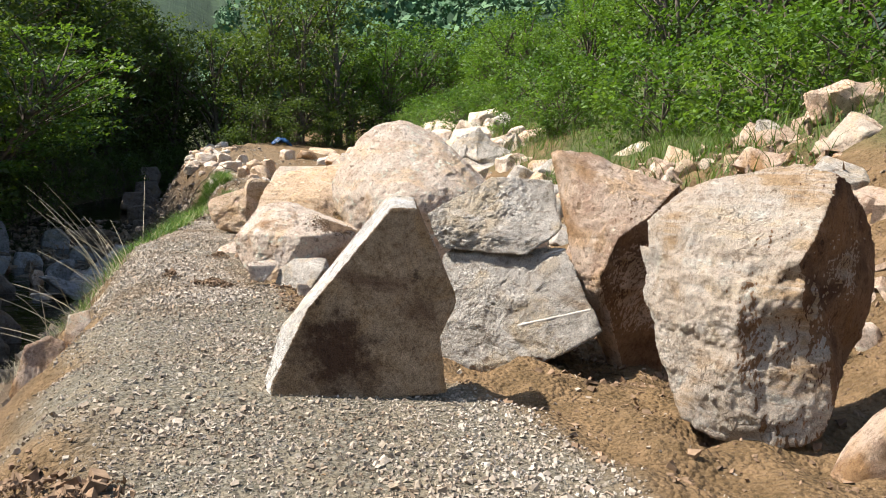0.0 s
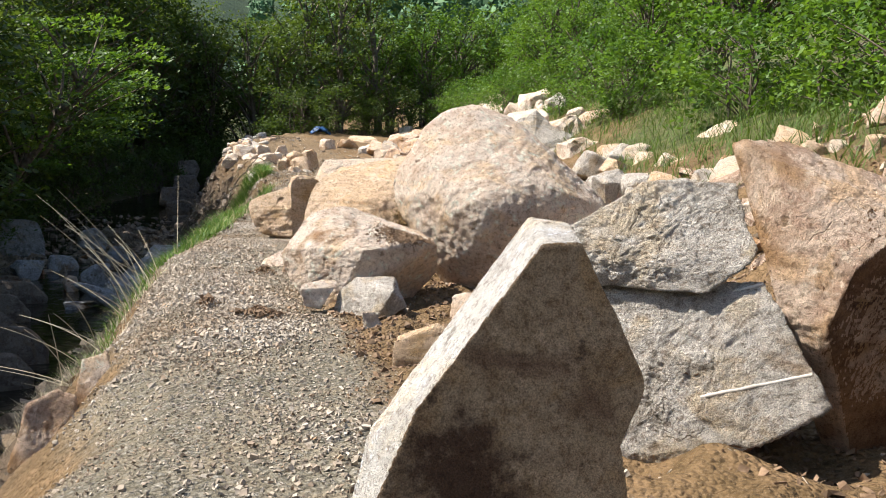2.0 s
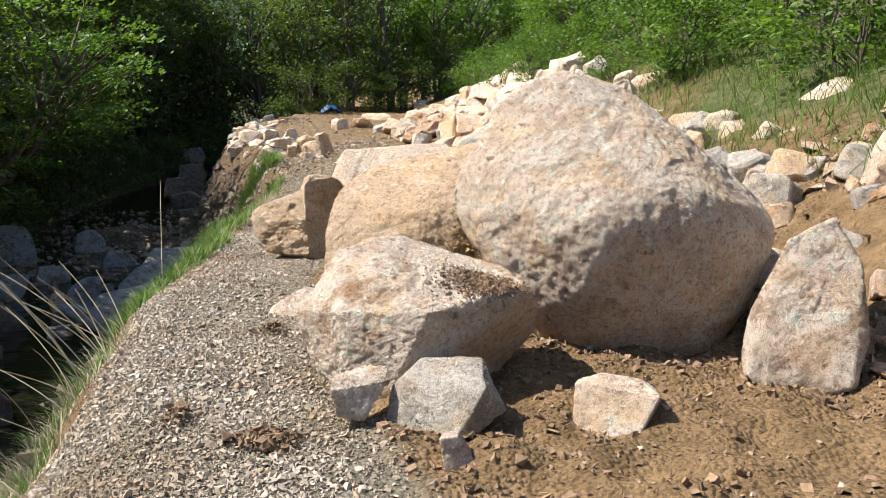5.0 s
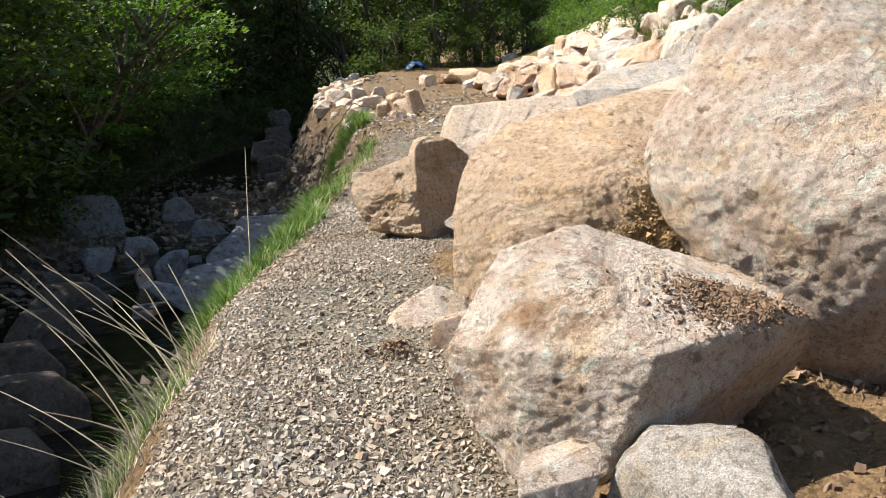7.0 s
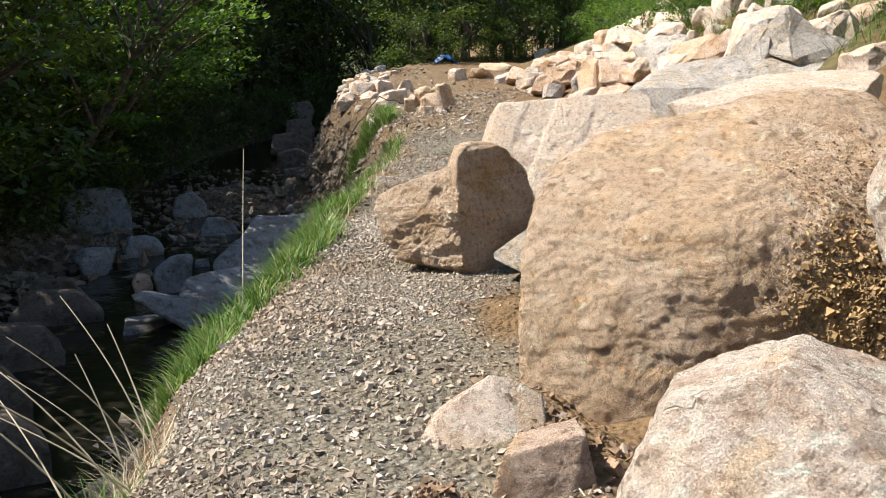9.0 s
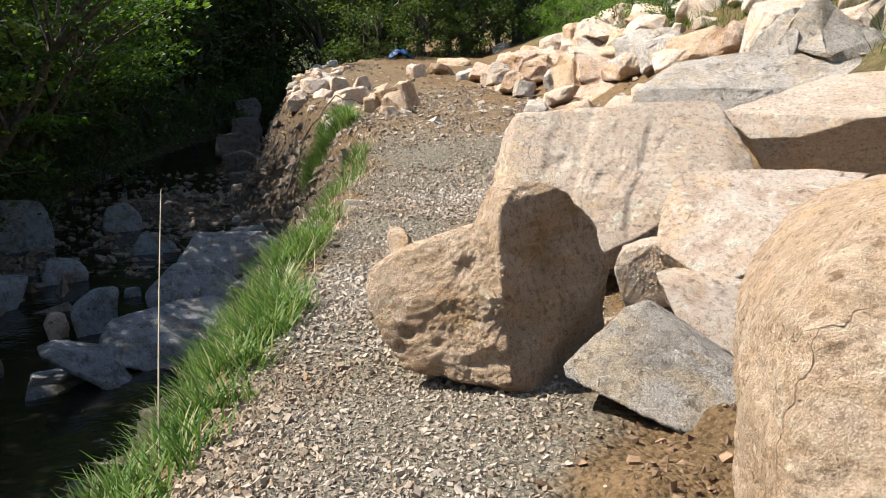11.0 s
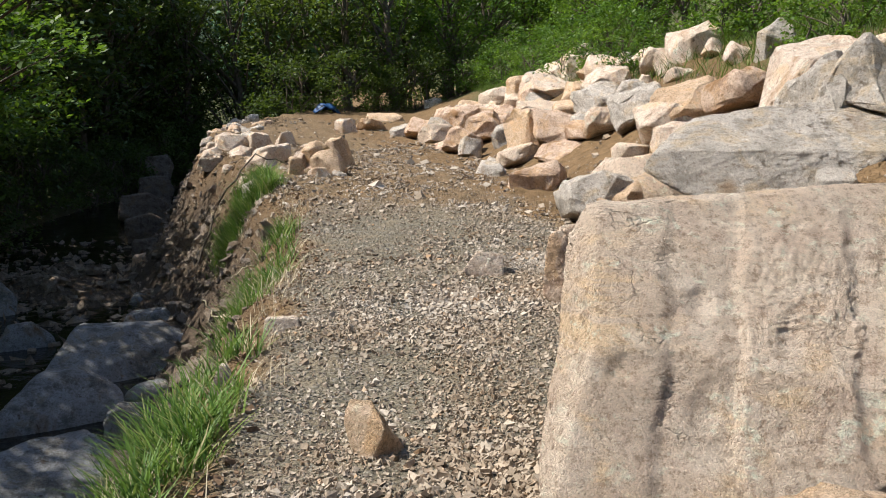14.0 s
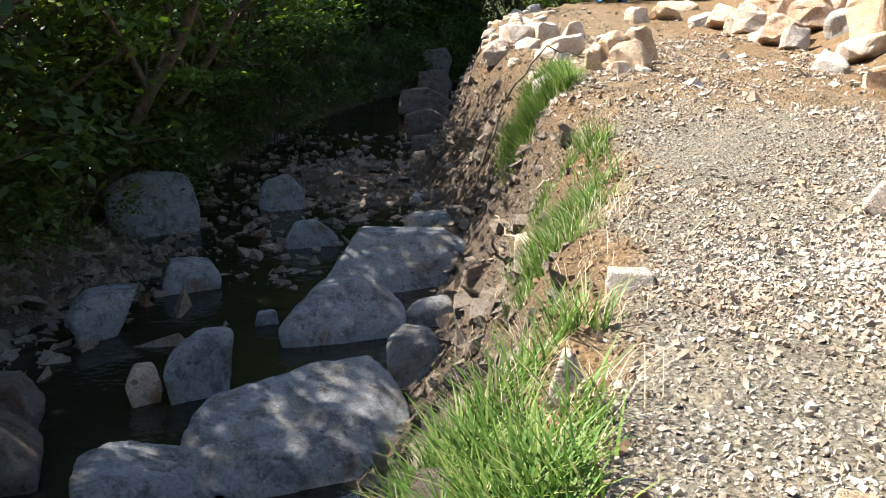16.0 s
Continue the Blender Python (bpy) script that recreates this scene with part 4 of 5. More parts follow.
rock("stream_boulder", "grey stone wedged under the gravel bank", (-3.02, 15.83, -1.85), 19.4,
     [(-0.51, -0.35, 0), (-0.47, 0.21, 0.15), (-0.21, 0.47, 0.35), (0.29, 0.43, 0.4), (0.51, 0.19, 0.2), (0.46, -0.35, 0.05)],
     0.62, 0.85, SHADED_STONE, sub=5, round=1)
rock("stream_boulder", "grey stone lying in the stream shallows", (-4.99, 25.32, -1.85), 15.0,
     [(-0.62, -0.35, 0), (-0.57, 0.28, 0.15), (-0.25, 0.63, 0.35), (0.34, 0.57, 0.4), (0.62, 0.25, 0.2), (0.55, -0.35, 0.05)],
     0.74, 0.85, SHADED_STONE, sub=5, round=1)
rock("stream_boulder", "dark stone in the stream shallows", (-4.27, 21.50, -1.85), 18.0,
     [(-0.65, -0.35, 0), (-0.60, 0.31, 0.15), (-0.26, 0.69, 0.35), (0.36, 0.62, 0.4), (0.65, 0.27, 0.2), (0.58, -0.35, 0.05)],
     0.78, 0.85, SHADED_STONE, sub=5, round=1)
rock("stream_boulder", "grey boulder below the grassy edge", (-4.52, 24.03, -1.85), 16.9,
     [(-0.79, -0.35, 0), (-0.73, 0.29, 0.15), (-0.32, 0.65, 0.35), (0.44, 0.58, 0.4), (0.79, 0.26, 0.2), (0.71, -0.35, 0.05)],
     0.95, 0.85, SHADED_STONE, sub=5, round=1)
rock("wall_stone", "sunlit squared block of the stone stream wall", (-1.20, 43.00, -1.20), 2.9,
     [(-0.54, -0.58, 0), (-0.48, 0.44, 0.3), (0.21, 0.53, 0.5), (0.81, 0.10, 0.4), (0.71, -0.34, 0.1), (0.02, -0.67, 0)],
     1, 0.9, ROCK_TAN, sub=5, round=1, rough=1.8)
# The other wall blocks use the stone toned dark for shade.
rock("wall_stone", "grey block of the stone stream wall", (-1.30, 46.00, -0.90), 2.8,
     [(-0.68, -0.28, 0), (-0.64, 0.33, 0.2), (0.18, 0.39, 0.5), (0.85, 0.01, 0.4), (0.74, -0.38, 0)],
     1.2, 0.9, SHADED_STONE, sub=5, round=2, rough=1.8)
rock("wall_stone", "brown block of the stone stream wall", (-1.50, 49.00, -0.40), 2.9,
     [(-0.90, -0.49, 0), (-0.85, 0.39, 0.2), (0.05, 0.57, 0.5), (0.89, 0.15, 0.4), (0.87, -0.56, 0)],
     1.4, 0.9, SHADED_STONE, sub=5, round=2, rough=1.8)
rock("wall_stone", "dark block of the stone stream wall", (-1.80, 53.00, 0.30), 3.1,
     [(-1.13, -0.56, 0), (-1.01, 0.46, 0.2), (0.05, 0.56, 0.5), (1.10, -0.02, 0.4), (1.08, -0.75, 0)],
     1.6, 0.9, SHADED_STONE, sub=5, round=2, rough=1.8)
rock("wall_stone", "brown cap block of the stone stream wall", (-1.00, 57.00, 1.20), 1.6,
     [(-1.40, -0.58, 0), (-1.35, 0.23, 0.2), (-0.06, 0.32, 0.5), (0.20, -0.35, 0.4), (-0.06, -0.77, 0)],
     1.6, 0.9, SHADED_STONE, sub=5, round=2, rough=1.8)
rock("wall_stone", "grey boulder on the end of the stream wall", (-0.80, 61.00, 2.00), 1.2,
     [(-1.56, -0.55, 0), (-1.45, 0.41, 0.2), (-0.37, 0.57, 0.5), (-0.09, -0.01, 0.4), (-0.38, -0.76, 0)],
     1.6, 0.9, SHADED_STONE, sub=5, round=2, rough=1.8)
rock("stream_boulder", "grey stone at the foot of the eroded bank", (0.10, 39.00, -0.90), 0.0,
     [(0.01, -0.45, 0), (0.22, 0.02, 0.3), (0.96, 0.30, 0.6), (1.28, 0.13, 0.5), (0.95, -0.41, 0.2), (0.37, -0.79, 0)],
     1, 0.85, ROCK_STREAM, sub=5, round=1)
rock("stream_boulder", "low grey stone below the wall", (-1.10, 38.50, -1.40), 3.3,
     [(-0.49, -0.29, 0), (-0.28, 0.09, 0.3), (0.58, 0.04, 0.5), (0.79, -0.29, 0.3), (0.14, -0.60, 0)],
     1, 0.85, ROCK_STREAM, sub=5, round=2)
rock("stream_boulder", "pale low stone below the wall", (-1.10, 35.50, -1.45), 3.8,
     [(-0.44, -0.31, 0), (-0.20, 0.11, 0.3), (0.68, 0.15, 0.5), (0.98, -0.09, 0.3), (0.29, -0.40, 0)],
     1, 0.85, ROCK_STREAM, sub=5, round=2)
rock("stream_boulder", "pale stone set in the grassy bank", (0.35, 27.00, -0.25), -1.5,
     [(0.21, -0.09, 0), (0.24, 0.25, 0.2), (0.74, 0.25, 0.3), (0.76, 0.14, 0.1), (0.50, -0.16, 0)],
     0.5, 0.85, ROCK_PALE, sub=5, round=1)
rock("rock", "long flat stone lying at the grass edge", (-0.08, 16.90, 0.51), 3.0,
     [(-0.17, -0.04, 0), (-0.12, -0.01, 0.1), (0.15, -0.01, 0.3), (0.13, -0.03, 0.1), (-0.12, -0.06, 0)],
     0.2, 0.85, ROCK_PALE, sub=5)
rock("boulder", "pinkish undercut rock between larger boulders", (2.25, 17.00, 0.55), -24.1,
     [(0.02, 0.33, 0.1), (0.04, 0.42, 0.2), (0.18, 0.47, 0.35), (0.34, 0.49, 0.4), (0.39, 0.12, 0.2), (0.12, 0.11, 0.05)],
     0.5, 0.85, ROCK_SLABTAN)
for spot in [
        (13.38, 38.00, 4.67, 1.45, 0.87), (14.87, 37.00, 4.79, 2.73, 0.82), (14.11, 33.00, 3.44, 2.04, 1.49),
        (14.06, 30.00, 2.99, 3.15, 1.64), (16.66, 30.00, 3.95, 2.70, 1.07), (14.12, 28.00, 3.09, 1.45, 0.88),
        (14.18, 36.00, 4.04, 2.15, 0.71), (11.83, 28.00, 2.92, 1.45, 0.58), (12.46, 26.00, 2.33, 1.51, 0.85)]:
    rubble(spot, "pale angular quarry rock in the roadside pile", ROCK_PALE)
for spot in [
        (12.82, 37.00, 3.62, 2.13, 1.21), (13.12, 41.00, 4.07, 1.57, 0.93), (10.87, 36.00, 3.43, 1.11, 0.45),
        (11.96, 35.00, 3.56, 1.10, 0.66), (11.79, 45.00, 4.66, 0.79, 0.68), (8.67, 36.00, 2.36, 0.96, 1.47),
        (12.92, 31.00, 3.04, 1.23, 0.44), (15.22, 35.00, 3.81, 0.75, 0.62)]:
    rubble(spot, "brown angular rock in the roadside pile", ROCK_YELLOW)
for spot in [
        (12.04, 43.00, 3.92, 1.72, 1.27), (9.33, 35.00, 2.55, 1.65, 1.00), (9.08, 33.00, 1.91, 2.14, 0.79),
        (9.88, 45.00, 3.21, 1.84, 1.33), (9.53, 41.00, 2.88, 1.73, 1.08), (8.13, 40.00, 2.52, 1.17, 0.68),
        (8.59, 46.00, 3.05, 1.51, 0.62), (9.15, 33.50, 2.64, 0.89, 0.47), (10.36, 33.00, 2.48, 1.89, 1.13),
        (10.98, 31.00, 2.85, 2.29, 0.79)]:
    rubble(spot, "pale rock at the edge of the roadside pile", ROCK_TAN)
for spot in [
        (14.49, 66.00, 4.85, 1.32, 1.37), (8.76, 45.00, 3.22, 0.84, 0.51), (9.87, 46.00, 3.57, 0.78, 0.84),
        (8.09, 48.00, 3.23, 0.90, 0.33), (9.11, 39.00, 2.74, 0.72, 0.58), (8.04, 39.00, 2.50, 0.70, 0.33)]:
    rubble(spot, "small grey stone at the edge of the road", ROCK_GREY)
for spot in [
        (1.35, 42.00, 2.56, 0.96, 0.56), (2.25, 42.00, 2.72, 0.82, 0.42), (2.20, 38.00, 2.26, 1.03, 0.38),
        (3.19, 44.00, 2.84, 0.72, 0.39), (3.11, 37.00, 2.28, 0.49, 0.37), (0.74, 40.00, 2.14, 0.73, 0.43),
        (1.53, 40.00, 2.29, 0.68, 0.38), (2.75, 36.00, 2.10, 0.40, 0.28), (6.22, 50.00, 3.65, 0.91, 0.24)]:
    rubble(spot, "pale rubble stone on the outer road edge", ROCK_PALE)
for spot in [
        (3.18, 36.00, 2.16, 0.74, 0.62), (3.76, 36.50, 2.26, 0.67, 0.61), (3.25, 35.00, 2.13, 0.71, 0.29),
        (2.51, 35.00, 2.06, 0.38, 0.25), (7.76, 52.00, 3.49, 1.48, 0.25), (9.67, 58.00, 4.14, 2.03, 0.44)]:
    rubble(spot, "rusty orange rubble stone on the outer road edge", ROCK_YELLOW)
for spot in [
        (8.89, 25.00, 2.95, 1.64, 1.02), (9.96, 24.50, 2.95, 1.74, 0.83), (12.10, 25.00, 2.93, 2.20, 1.14),
        (11.59, 21.00, 2.56, 1.20, 0.66), (9.24, 22.00, 2.25, 1.33, 0.68), (10.25, 22.00, 2.40, 0.99, 0.68),
        (10.50, 17.00, 2.07, 1.71, 1.05), (10.26, 14.00, 1.55, 0.94, 0.71)]:
    rubble(spot, "pale angular rock in the slope pile", ROCK_PALE)
for spot in [
        (8.12, 19.00, 1.98, 0.75, 0.46), (6.81, 15.50, 1.44, 0.75, 0.54), (7.15, 15.00, 1.49, 0.69, 0.39),
        (7.17, 14.00, 1.38, 0.74, 0.41), (6.35, 13.50, 1.23, 0.65, 0.35), (7.25, 13.00, 1.47, 0.78, 0.45),
        (8.74, 14.00, 1.55, 0.69, 0.42)]:
    rubble(spot, "grey broken rock in the slope pile", ROCK_GREY)
for spot in [
        (8.89, 18.00, 1.97, 0.86, 0.49), (8.65, 16.00, 1.83, 0.66, 0.39), (7.92, 12.50, 1.33, 1.46, 0.66),
        (9.38, 14.00, 1.72, 0.81, 0.38)]:
    rubble(spot, "tan broken rock in the slope pile", ROCK_TAN)
for spot in [
        (8.69, 9.00, 2.88, 1.23, 0.58), (7.82, 8.00, 2.09, 0.74, 0.49), (8.07, 9.00, 2.17, 0.80, 0.43),
        (7.29, 9.00, 2.00, 0.76, 0.32), (6.21, 6.00, 0.96, 0.60, 0.45), (3.41, 3.20, 0.08, 0.38, 0.58),
        (8.27, 10.00, 2.37, 0.85, 0.39)]:
    rubble(spot, "muddy boulder on the roadside mound", ROCK_TAN)
for spot in [
        (6.62, 6.50, 1.37, 0.75, 0.54), (5.19, 5.00, 0.43, 0.61, 0.59), (8.76, 9.50, 2.54, 1.04, 0.49)]:
    rubble(spot, "tan boulder on the roadside mound", ROCK_TAN)


# ---- broken stones that fill the piles ----
rr = random.Random(77)
FILL = []
for k in range(60):
    y = rr.uniform(34, 58)
    FILL.append((float(smooth_interp(y, EDGE_Y, EDGE_X)) + rr.uniform(-0.5, 1.6), y, rr.uniform(0.25, 0.75)))
for k in range(112):
    y = rr.uniform(24, 50)
    FILL.append((float(np.interp(y, SLOPE_Y, SLOPE_X)) + rr.uniform(-0.8, 5.2), y, rr.uniform(0.4, 1.7)))
for k in range(95):
    y = rr.uniform(11, 24)
    FILL.append((float(np.interp(y, SLOPE_Y, SLOPE_X)) + rr.uniform(-0.9, 3.5), y, rr.uniform(0.25, 0.8)))
for k in range(34):
    y = rr.uniform(3, 11)
    FILL.append((float(np.interp(y, SLOPE_Y, SLOPE_X)) + rr.uniform(0.0, 4.0), y, rr.uniform(0.2, 0.7)))
for x, y, w in FILL:
    kind, word = rr.choice(((ROCK_PALE, "pale"), (ROCK_TAN, "tan"), (ROCK_GREY, "grey"), (ROCK_SLABTAN, "pinkish"), (ROCK_YELLOW, "rusty")))
    rubble((x, y, ground_z(x, y) - 0.05, w, w * rr.uniform(0.4, 0.75)), "small broken %s rock in the rubble pile" % word, kind, "rubble_stone")

# ---- loose stones ----
CUBE_V = np.array([(-1, -1, -1), (1, -1, -1), (1, 1, -1), (-1, 1, -1), (-1, -1, 1), (1, -1, 1), (1, 1, 1), (-1, 1, 1)], float) * 0.5
CUBE_F = np.array([(4, 5, 6, 7), (0, 1, 5, 4), (1, 2, 6, 5), (2, 3, 7, 6), (3, 0, 4, 7)])


def turns(rng, n):
    q = rng.normal(size=(n, 4))
    q /= np.linalg.norm(q, axis=1)[:, None]
    a, b, c, d = q.T
    return np.stack([np.stack([1 - 2 * (c * c + d * d), 2 * (b * c - a * d), 2 * (b * d + a * c)], -1),
                     np.stack([2 * (b * c + a * d), 1 - 2 * (b * b + d * d), 2 * (c * d - a * b)], -1),
                     np.stack([2 * (b * d - a * c), 2 * (c * d + a * b), 1 - 2 * (b * b + c * c)], -1)], 1)


def chips(name, xs, ys, sizes, mat, rng, flat=0.55, lift=0.25, zs=None):
    """Many small angular stones, joined."""
    n = len(xs)
    z = land(xs, ys)[0] if zs is None else zs
    shape = np.stack([rng.uniform(0.8, 1.35, n), rng.uniform(0.65, 1.1, n), rng.uniform(flat * 0.6, flat * 1.4, n)], -1)
    v = CUBE_V[None] * (1 + rng.uniform(-0.30, 0.30, (n, 8, 3))) * rng.uniform(0.62, 1.18, (n, 8, 1)) * (shape * sizes[:, None])[:, None, :]
    tilt = turns(rng, n)
    lean = np.eye(3)[None] * 0.45 + tilt * 0.55
    a = rng.uniform(0, 6.283, n)
    rz = np.zeros((n, 3, 3))
    rz[:, 0, 0], rz[:, 0, 1], rz[:, 1, 0], rz[:, 1, 1], rz[:, 2, 2] = np.cos(a), -np.sin(a), np.sin(a), np.cos(a), 1
    v = np.einsum("nij,nkj->nki", rz @ lean, v)
    v += np.stack([xs, ys, z + sizes * flat * lift], -1)[:, None, :]
    f = (CUBE_F[None] + 8 * np.arange(n)[:, None, None]).reshape(-1, 4)
    return new(name, np_mesh(name, v.reshape(-1, 3), f, mat))


rng = np.random.RandomState(11)


def edge(y):
    return smooth_interp(y, EDGE_Y, EDGE_X)


def scatter(n, x0, x1, y0, y1, keep):
    xs, ys = rng.uniform(x0, x1, n), rng.uniform(y0, y1, n)
    k = rng.uniform(size=n) < keep(xs, ys)
    return xs[k], ys[k]


RUT_Y, RUT_X = [8, 12, 15, 18, 21, 22.2, 25, 30, 35], [-0.3, -0.15, 0.3, 1.0, 1.77, 2.04, 2.5, 3.3, 4.0]


def gravel_here(x, y):
    z, mudm, turf, bedm, woodm = land(x, y)
    rut = np.exp(-((x - np.interp(y, RUT_Y, RUT_X)) / 0.16) ** 2) + np.exp(-((x - np.interp(y, RUT_Y, RUT_X) - 1.0) / 0.18) ** 2)
    return (1 - 0.97 * mudm) * (1 - turf) * np.clip(0.78 + 1.0 * lumps(x, y, 1.1, 12), 0.22, 1) * np.clip(1 - 0.6 * rut * np.clip((y - 15) / 4, 0.3, 1), 0.2, 1)


zones = [scatter(78000, -1.1, 2.7, 2.8, 9.0, gravel_here), scatter(110000, -0.9, 1.6, 9.0, 17.0, gravel_here),
         scatter(190000, -0.3, 5.0, 17.0, 25.0, gravel_here), scatter(42000, 1.0, 6.8, 25.0, 35.0, gravel_here)]
xs, ys = np.concatenate([z[0] for z in zones]), np.concatenate([z[1] for z in zones])
sizes = np.exp(np.minimum(rng.normal(-3.86, 0.46, len(xs)), -3.0)) * np.clip(1 + 0.35 * lumps(xs, ys, 1.4, 22), 0.6, 1.5) * np.interp(ys, [3, 9, 20, 25, 30, 35], [0.68, 0.76, 0.80, 1.0, 1.5, 2.0])
tagged(chips("gravel", xs, ys, sizes, GRAVEL, rng, 0.8), "loose crushed grey stone covering the track", "gravel", kind="stuff")


def mud_here(x, y):
    z, mudm, turf, bedm, woodm = land(x, y)
    beaten = np.interp(y, [4.5, 7.0], [0.25, 1.0])
    return beaten * mudm * (1 - turf) * (1 - bedm) * np.clip(0.5 + 0.6 * lumps(x, y, 1.2, 13), 0.03, 1)


xs, ys = scatter(52000, 0.8, 5.2, 2.8, 16, mud_here)
mx, my = scatter(26000, 5.2, 10.0, 4.0, 15.0, mud_here)
xs, ys = np.concatenate([xs, mx]), np.concatenate([ys, my])
by = rng.uniform(17.5, 42, 9000)
xs, ys = np.concatenate([xs, edge(by) - rng.uniform(-0.15, 1.9, 9000)]), np.concatenate([ys, by])
sizes = np.clip(np.exp(rng.normal(-3.6, 0.6, len(xs))), 0, 0.06)
tagged(chips("mud_clods", xs, ys, sizes, CLOD, rng, 0.75, 0.1), "crumbled brown mud clods", "mud", kind="stuff")
ys = rng.uniform(5, 15, 420)
xs = np.interp(ys, SLOPE_Y, SLOPE_X) + rng.uniform(-0.3, 4.8, len(ys))
tagged(chips("mound_rubble", xs, ys, rng.uniform(0.08, 0.34, len(xs)), ROCK_TAN, rng, 0.75, 0.1), "muddy broken stones covering the roadside mound", "rubble", kind="stuff")
xs, ys = scatter(16000, 0.8, 14, 2.5, 60, mud_here)
fx, fy = scatter(34000, 1.2, 8.0, 24.0, 44.0, mud_here)
xs, ys = np.concatenate([xs, fx]), np.concatenate([ys, fy])
sizes = np.exp(rng.normal(-3.5, 0.5, len(xs))) * np.interp(ys, [5, 30, 60], [0.9, 1.6, 2.3])
tagged(chips("small_stones", xs, ys, sizes, GRAVEL, rng, 0.6, 0.0), "small broken stones strewn over mud", "stones", kind="stuff")
ys = rng.uniform(8, 60, 9000)
xs = edge(ys) - rng.uniform(0.5, 10.5, len(ys))
sizes = np.exp(rng.normal(-2.2, 0.6, len(xs)))
ys2 = np.concatenate([rng.uniform(12, 50, 900), rng.uniform(31, 50, 1100), rng.uniform(22, 34, 700)])
far_x = np.concatenate([rng.uniform(0.9, 2.8, 900), rng.uniform(2.5, 9.0, 1100), rng.uniform(7.0, 9.6, 700)])
xs, ys = np.concatenate([xs, edge(ys2) - far_x]), np.concatenate([ys, ys2])
sizes = np.concatenate([sizes, rng.uniform(0.1, 0.34, 900), rng.uniform(0.08, 0.42, 1800)])
zs = land(xs, ys)[0]
zs[-1800:] = np.maximum(zs[-1800:], np.interp(ys[-1800:], WATER_Y, WATER_Z) - 0.06)
tagged(chips("stream_stones", xs, ys, sizes, COBBLE, rng, 0.6, 0.05, zs), "grey cobbles and stones in the stream bed", "stones", kind="stuff")


# ---- grass ----
def blades(name, xs, ys, lengths, mat, rng, width=0.0042, droop=0.7):
    """Curved grass blades of four segments, joined."""
    n = len(xs)
    z = land(xs, ys)[0]
    a, lean = rng.uniform(0, 6.283, n), rng.uniform(0.1, 0.5, n)
    dirx, diry = np.cos(a), np.sin(a)
    rows = []
    for k, s in enumerate((0.0, 0.35, 0.7, 1.0)):
        out = (lean * s + droop * s * s * rng.uniform(0.4, 1.0, n)) * lengths
        up = lengths * (s - 0.42 * droop * s * s)
        w = width * (1.0, 0.9, 0.6, 0.08)[k] * (0.6 + lengths)
        for side in (-1, 1):
            rows.append(np.stack([xs + dirx * out - diry * w * side, ys + diry * out + dirx * w * side, z + up - 0.02], -1))
    v = np.stack(rows, 1)
    q = np.array([(0, 1, 3, 2), (2, 3, 5, 4), (4, 5, 7, 6)])
    f = (q[None] + 8 * np.arange(n)[:, None, None]).reshape(-1, 4)
    return new(name, np_mesh(name, v.reshape(-1, 3), f, mat, True))


def tufts(spots, per, spread, rng):
    xs, ys = [], []
    for x, y in spots:
        xs.append(x + rng.normal(0, spread, per))
        ys.append(y + rng.normal(0, spread, per))
    return np.concatenate(xs), np.concatenate(ys)


rng = np.random.RandomState(21)
ty = np.concatenate([rng.uniform(14.6, 18.5, 80), rng.uniform(18.5, 22.2, 52), rng.uniform(24, 28.5, 26), rng.uniform(32.6, 35.2, 70)])
td = np.concatenate([rng.uniform(0.05, 0.75, 80), rng.uniform(0.15, 1.2, 52), rng.uniform(0.3, 1.0, 26), rng.uniform(0.1, 1.2, 70)])
spots = [(x, y) for x, y in zip(edge(ty) - td, ty) if math.hypot(x - 0.6, y - 21.2) > 0.42 and math.hypot(x - 1.0, y - 22.8) > 0.5]
xs, ys = tufts(spots, 85, 0.085, rng)
tagged(blades("bank_grass", xs, ys, rng.uniform(0.1, 0.36, len(xs)) * np.interp(ys, [17, 19, 30, 33], [0.85, 1.15, 1.15, 1.7]), GRASS, rng, 0.0075, 0.55), "fresh green grass on the stream bank", "grass", kind="stuff")
ty = np.concatenate([rng.normal(11.5, 0.12, 5), rng.normal(12.8, 0.2, 7), rng.uniform(20, 30, 10)])
xs, ys = tufts(list(zip(edge(ty) - rng.uniform(0.15, 0.9, len(ty)), ty)), 80, 0.08, rng)
tagged(blades("green_tufts", xs, ys, rng.uniform(0.1, 0.35, len(xs)), GRASS, rng), "green grass tufts among straw", "grass", kind="stuff")
ty = np.concatenate([rng.uniform(9.8, 12.2, 20), rng.uniform(12.2, 13.8, 60), rng.uniform(18, 42, 150)])
xs, ys = tufts(list(zip(edge(ty) - rng.uniform(0.1, 1.6, len(ty)), ty)), 40, 0.13, rng)
tagged(blades("dry_grass", xs, ys, rng.uniform(0.08, 0.32, len(xs)), STRAW, rng, 0.003, 0.7), "dry straw on the eroded bank", "grass", kind="stuff")


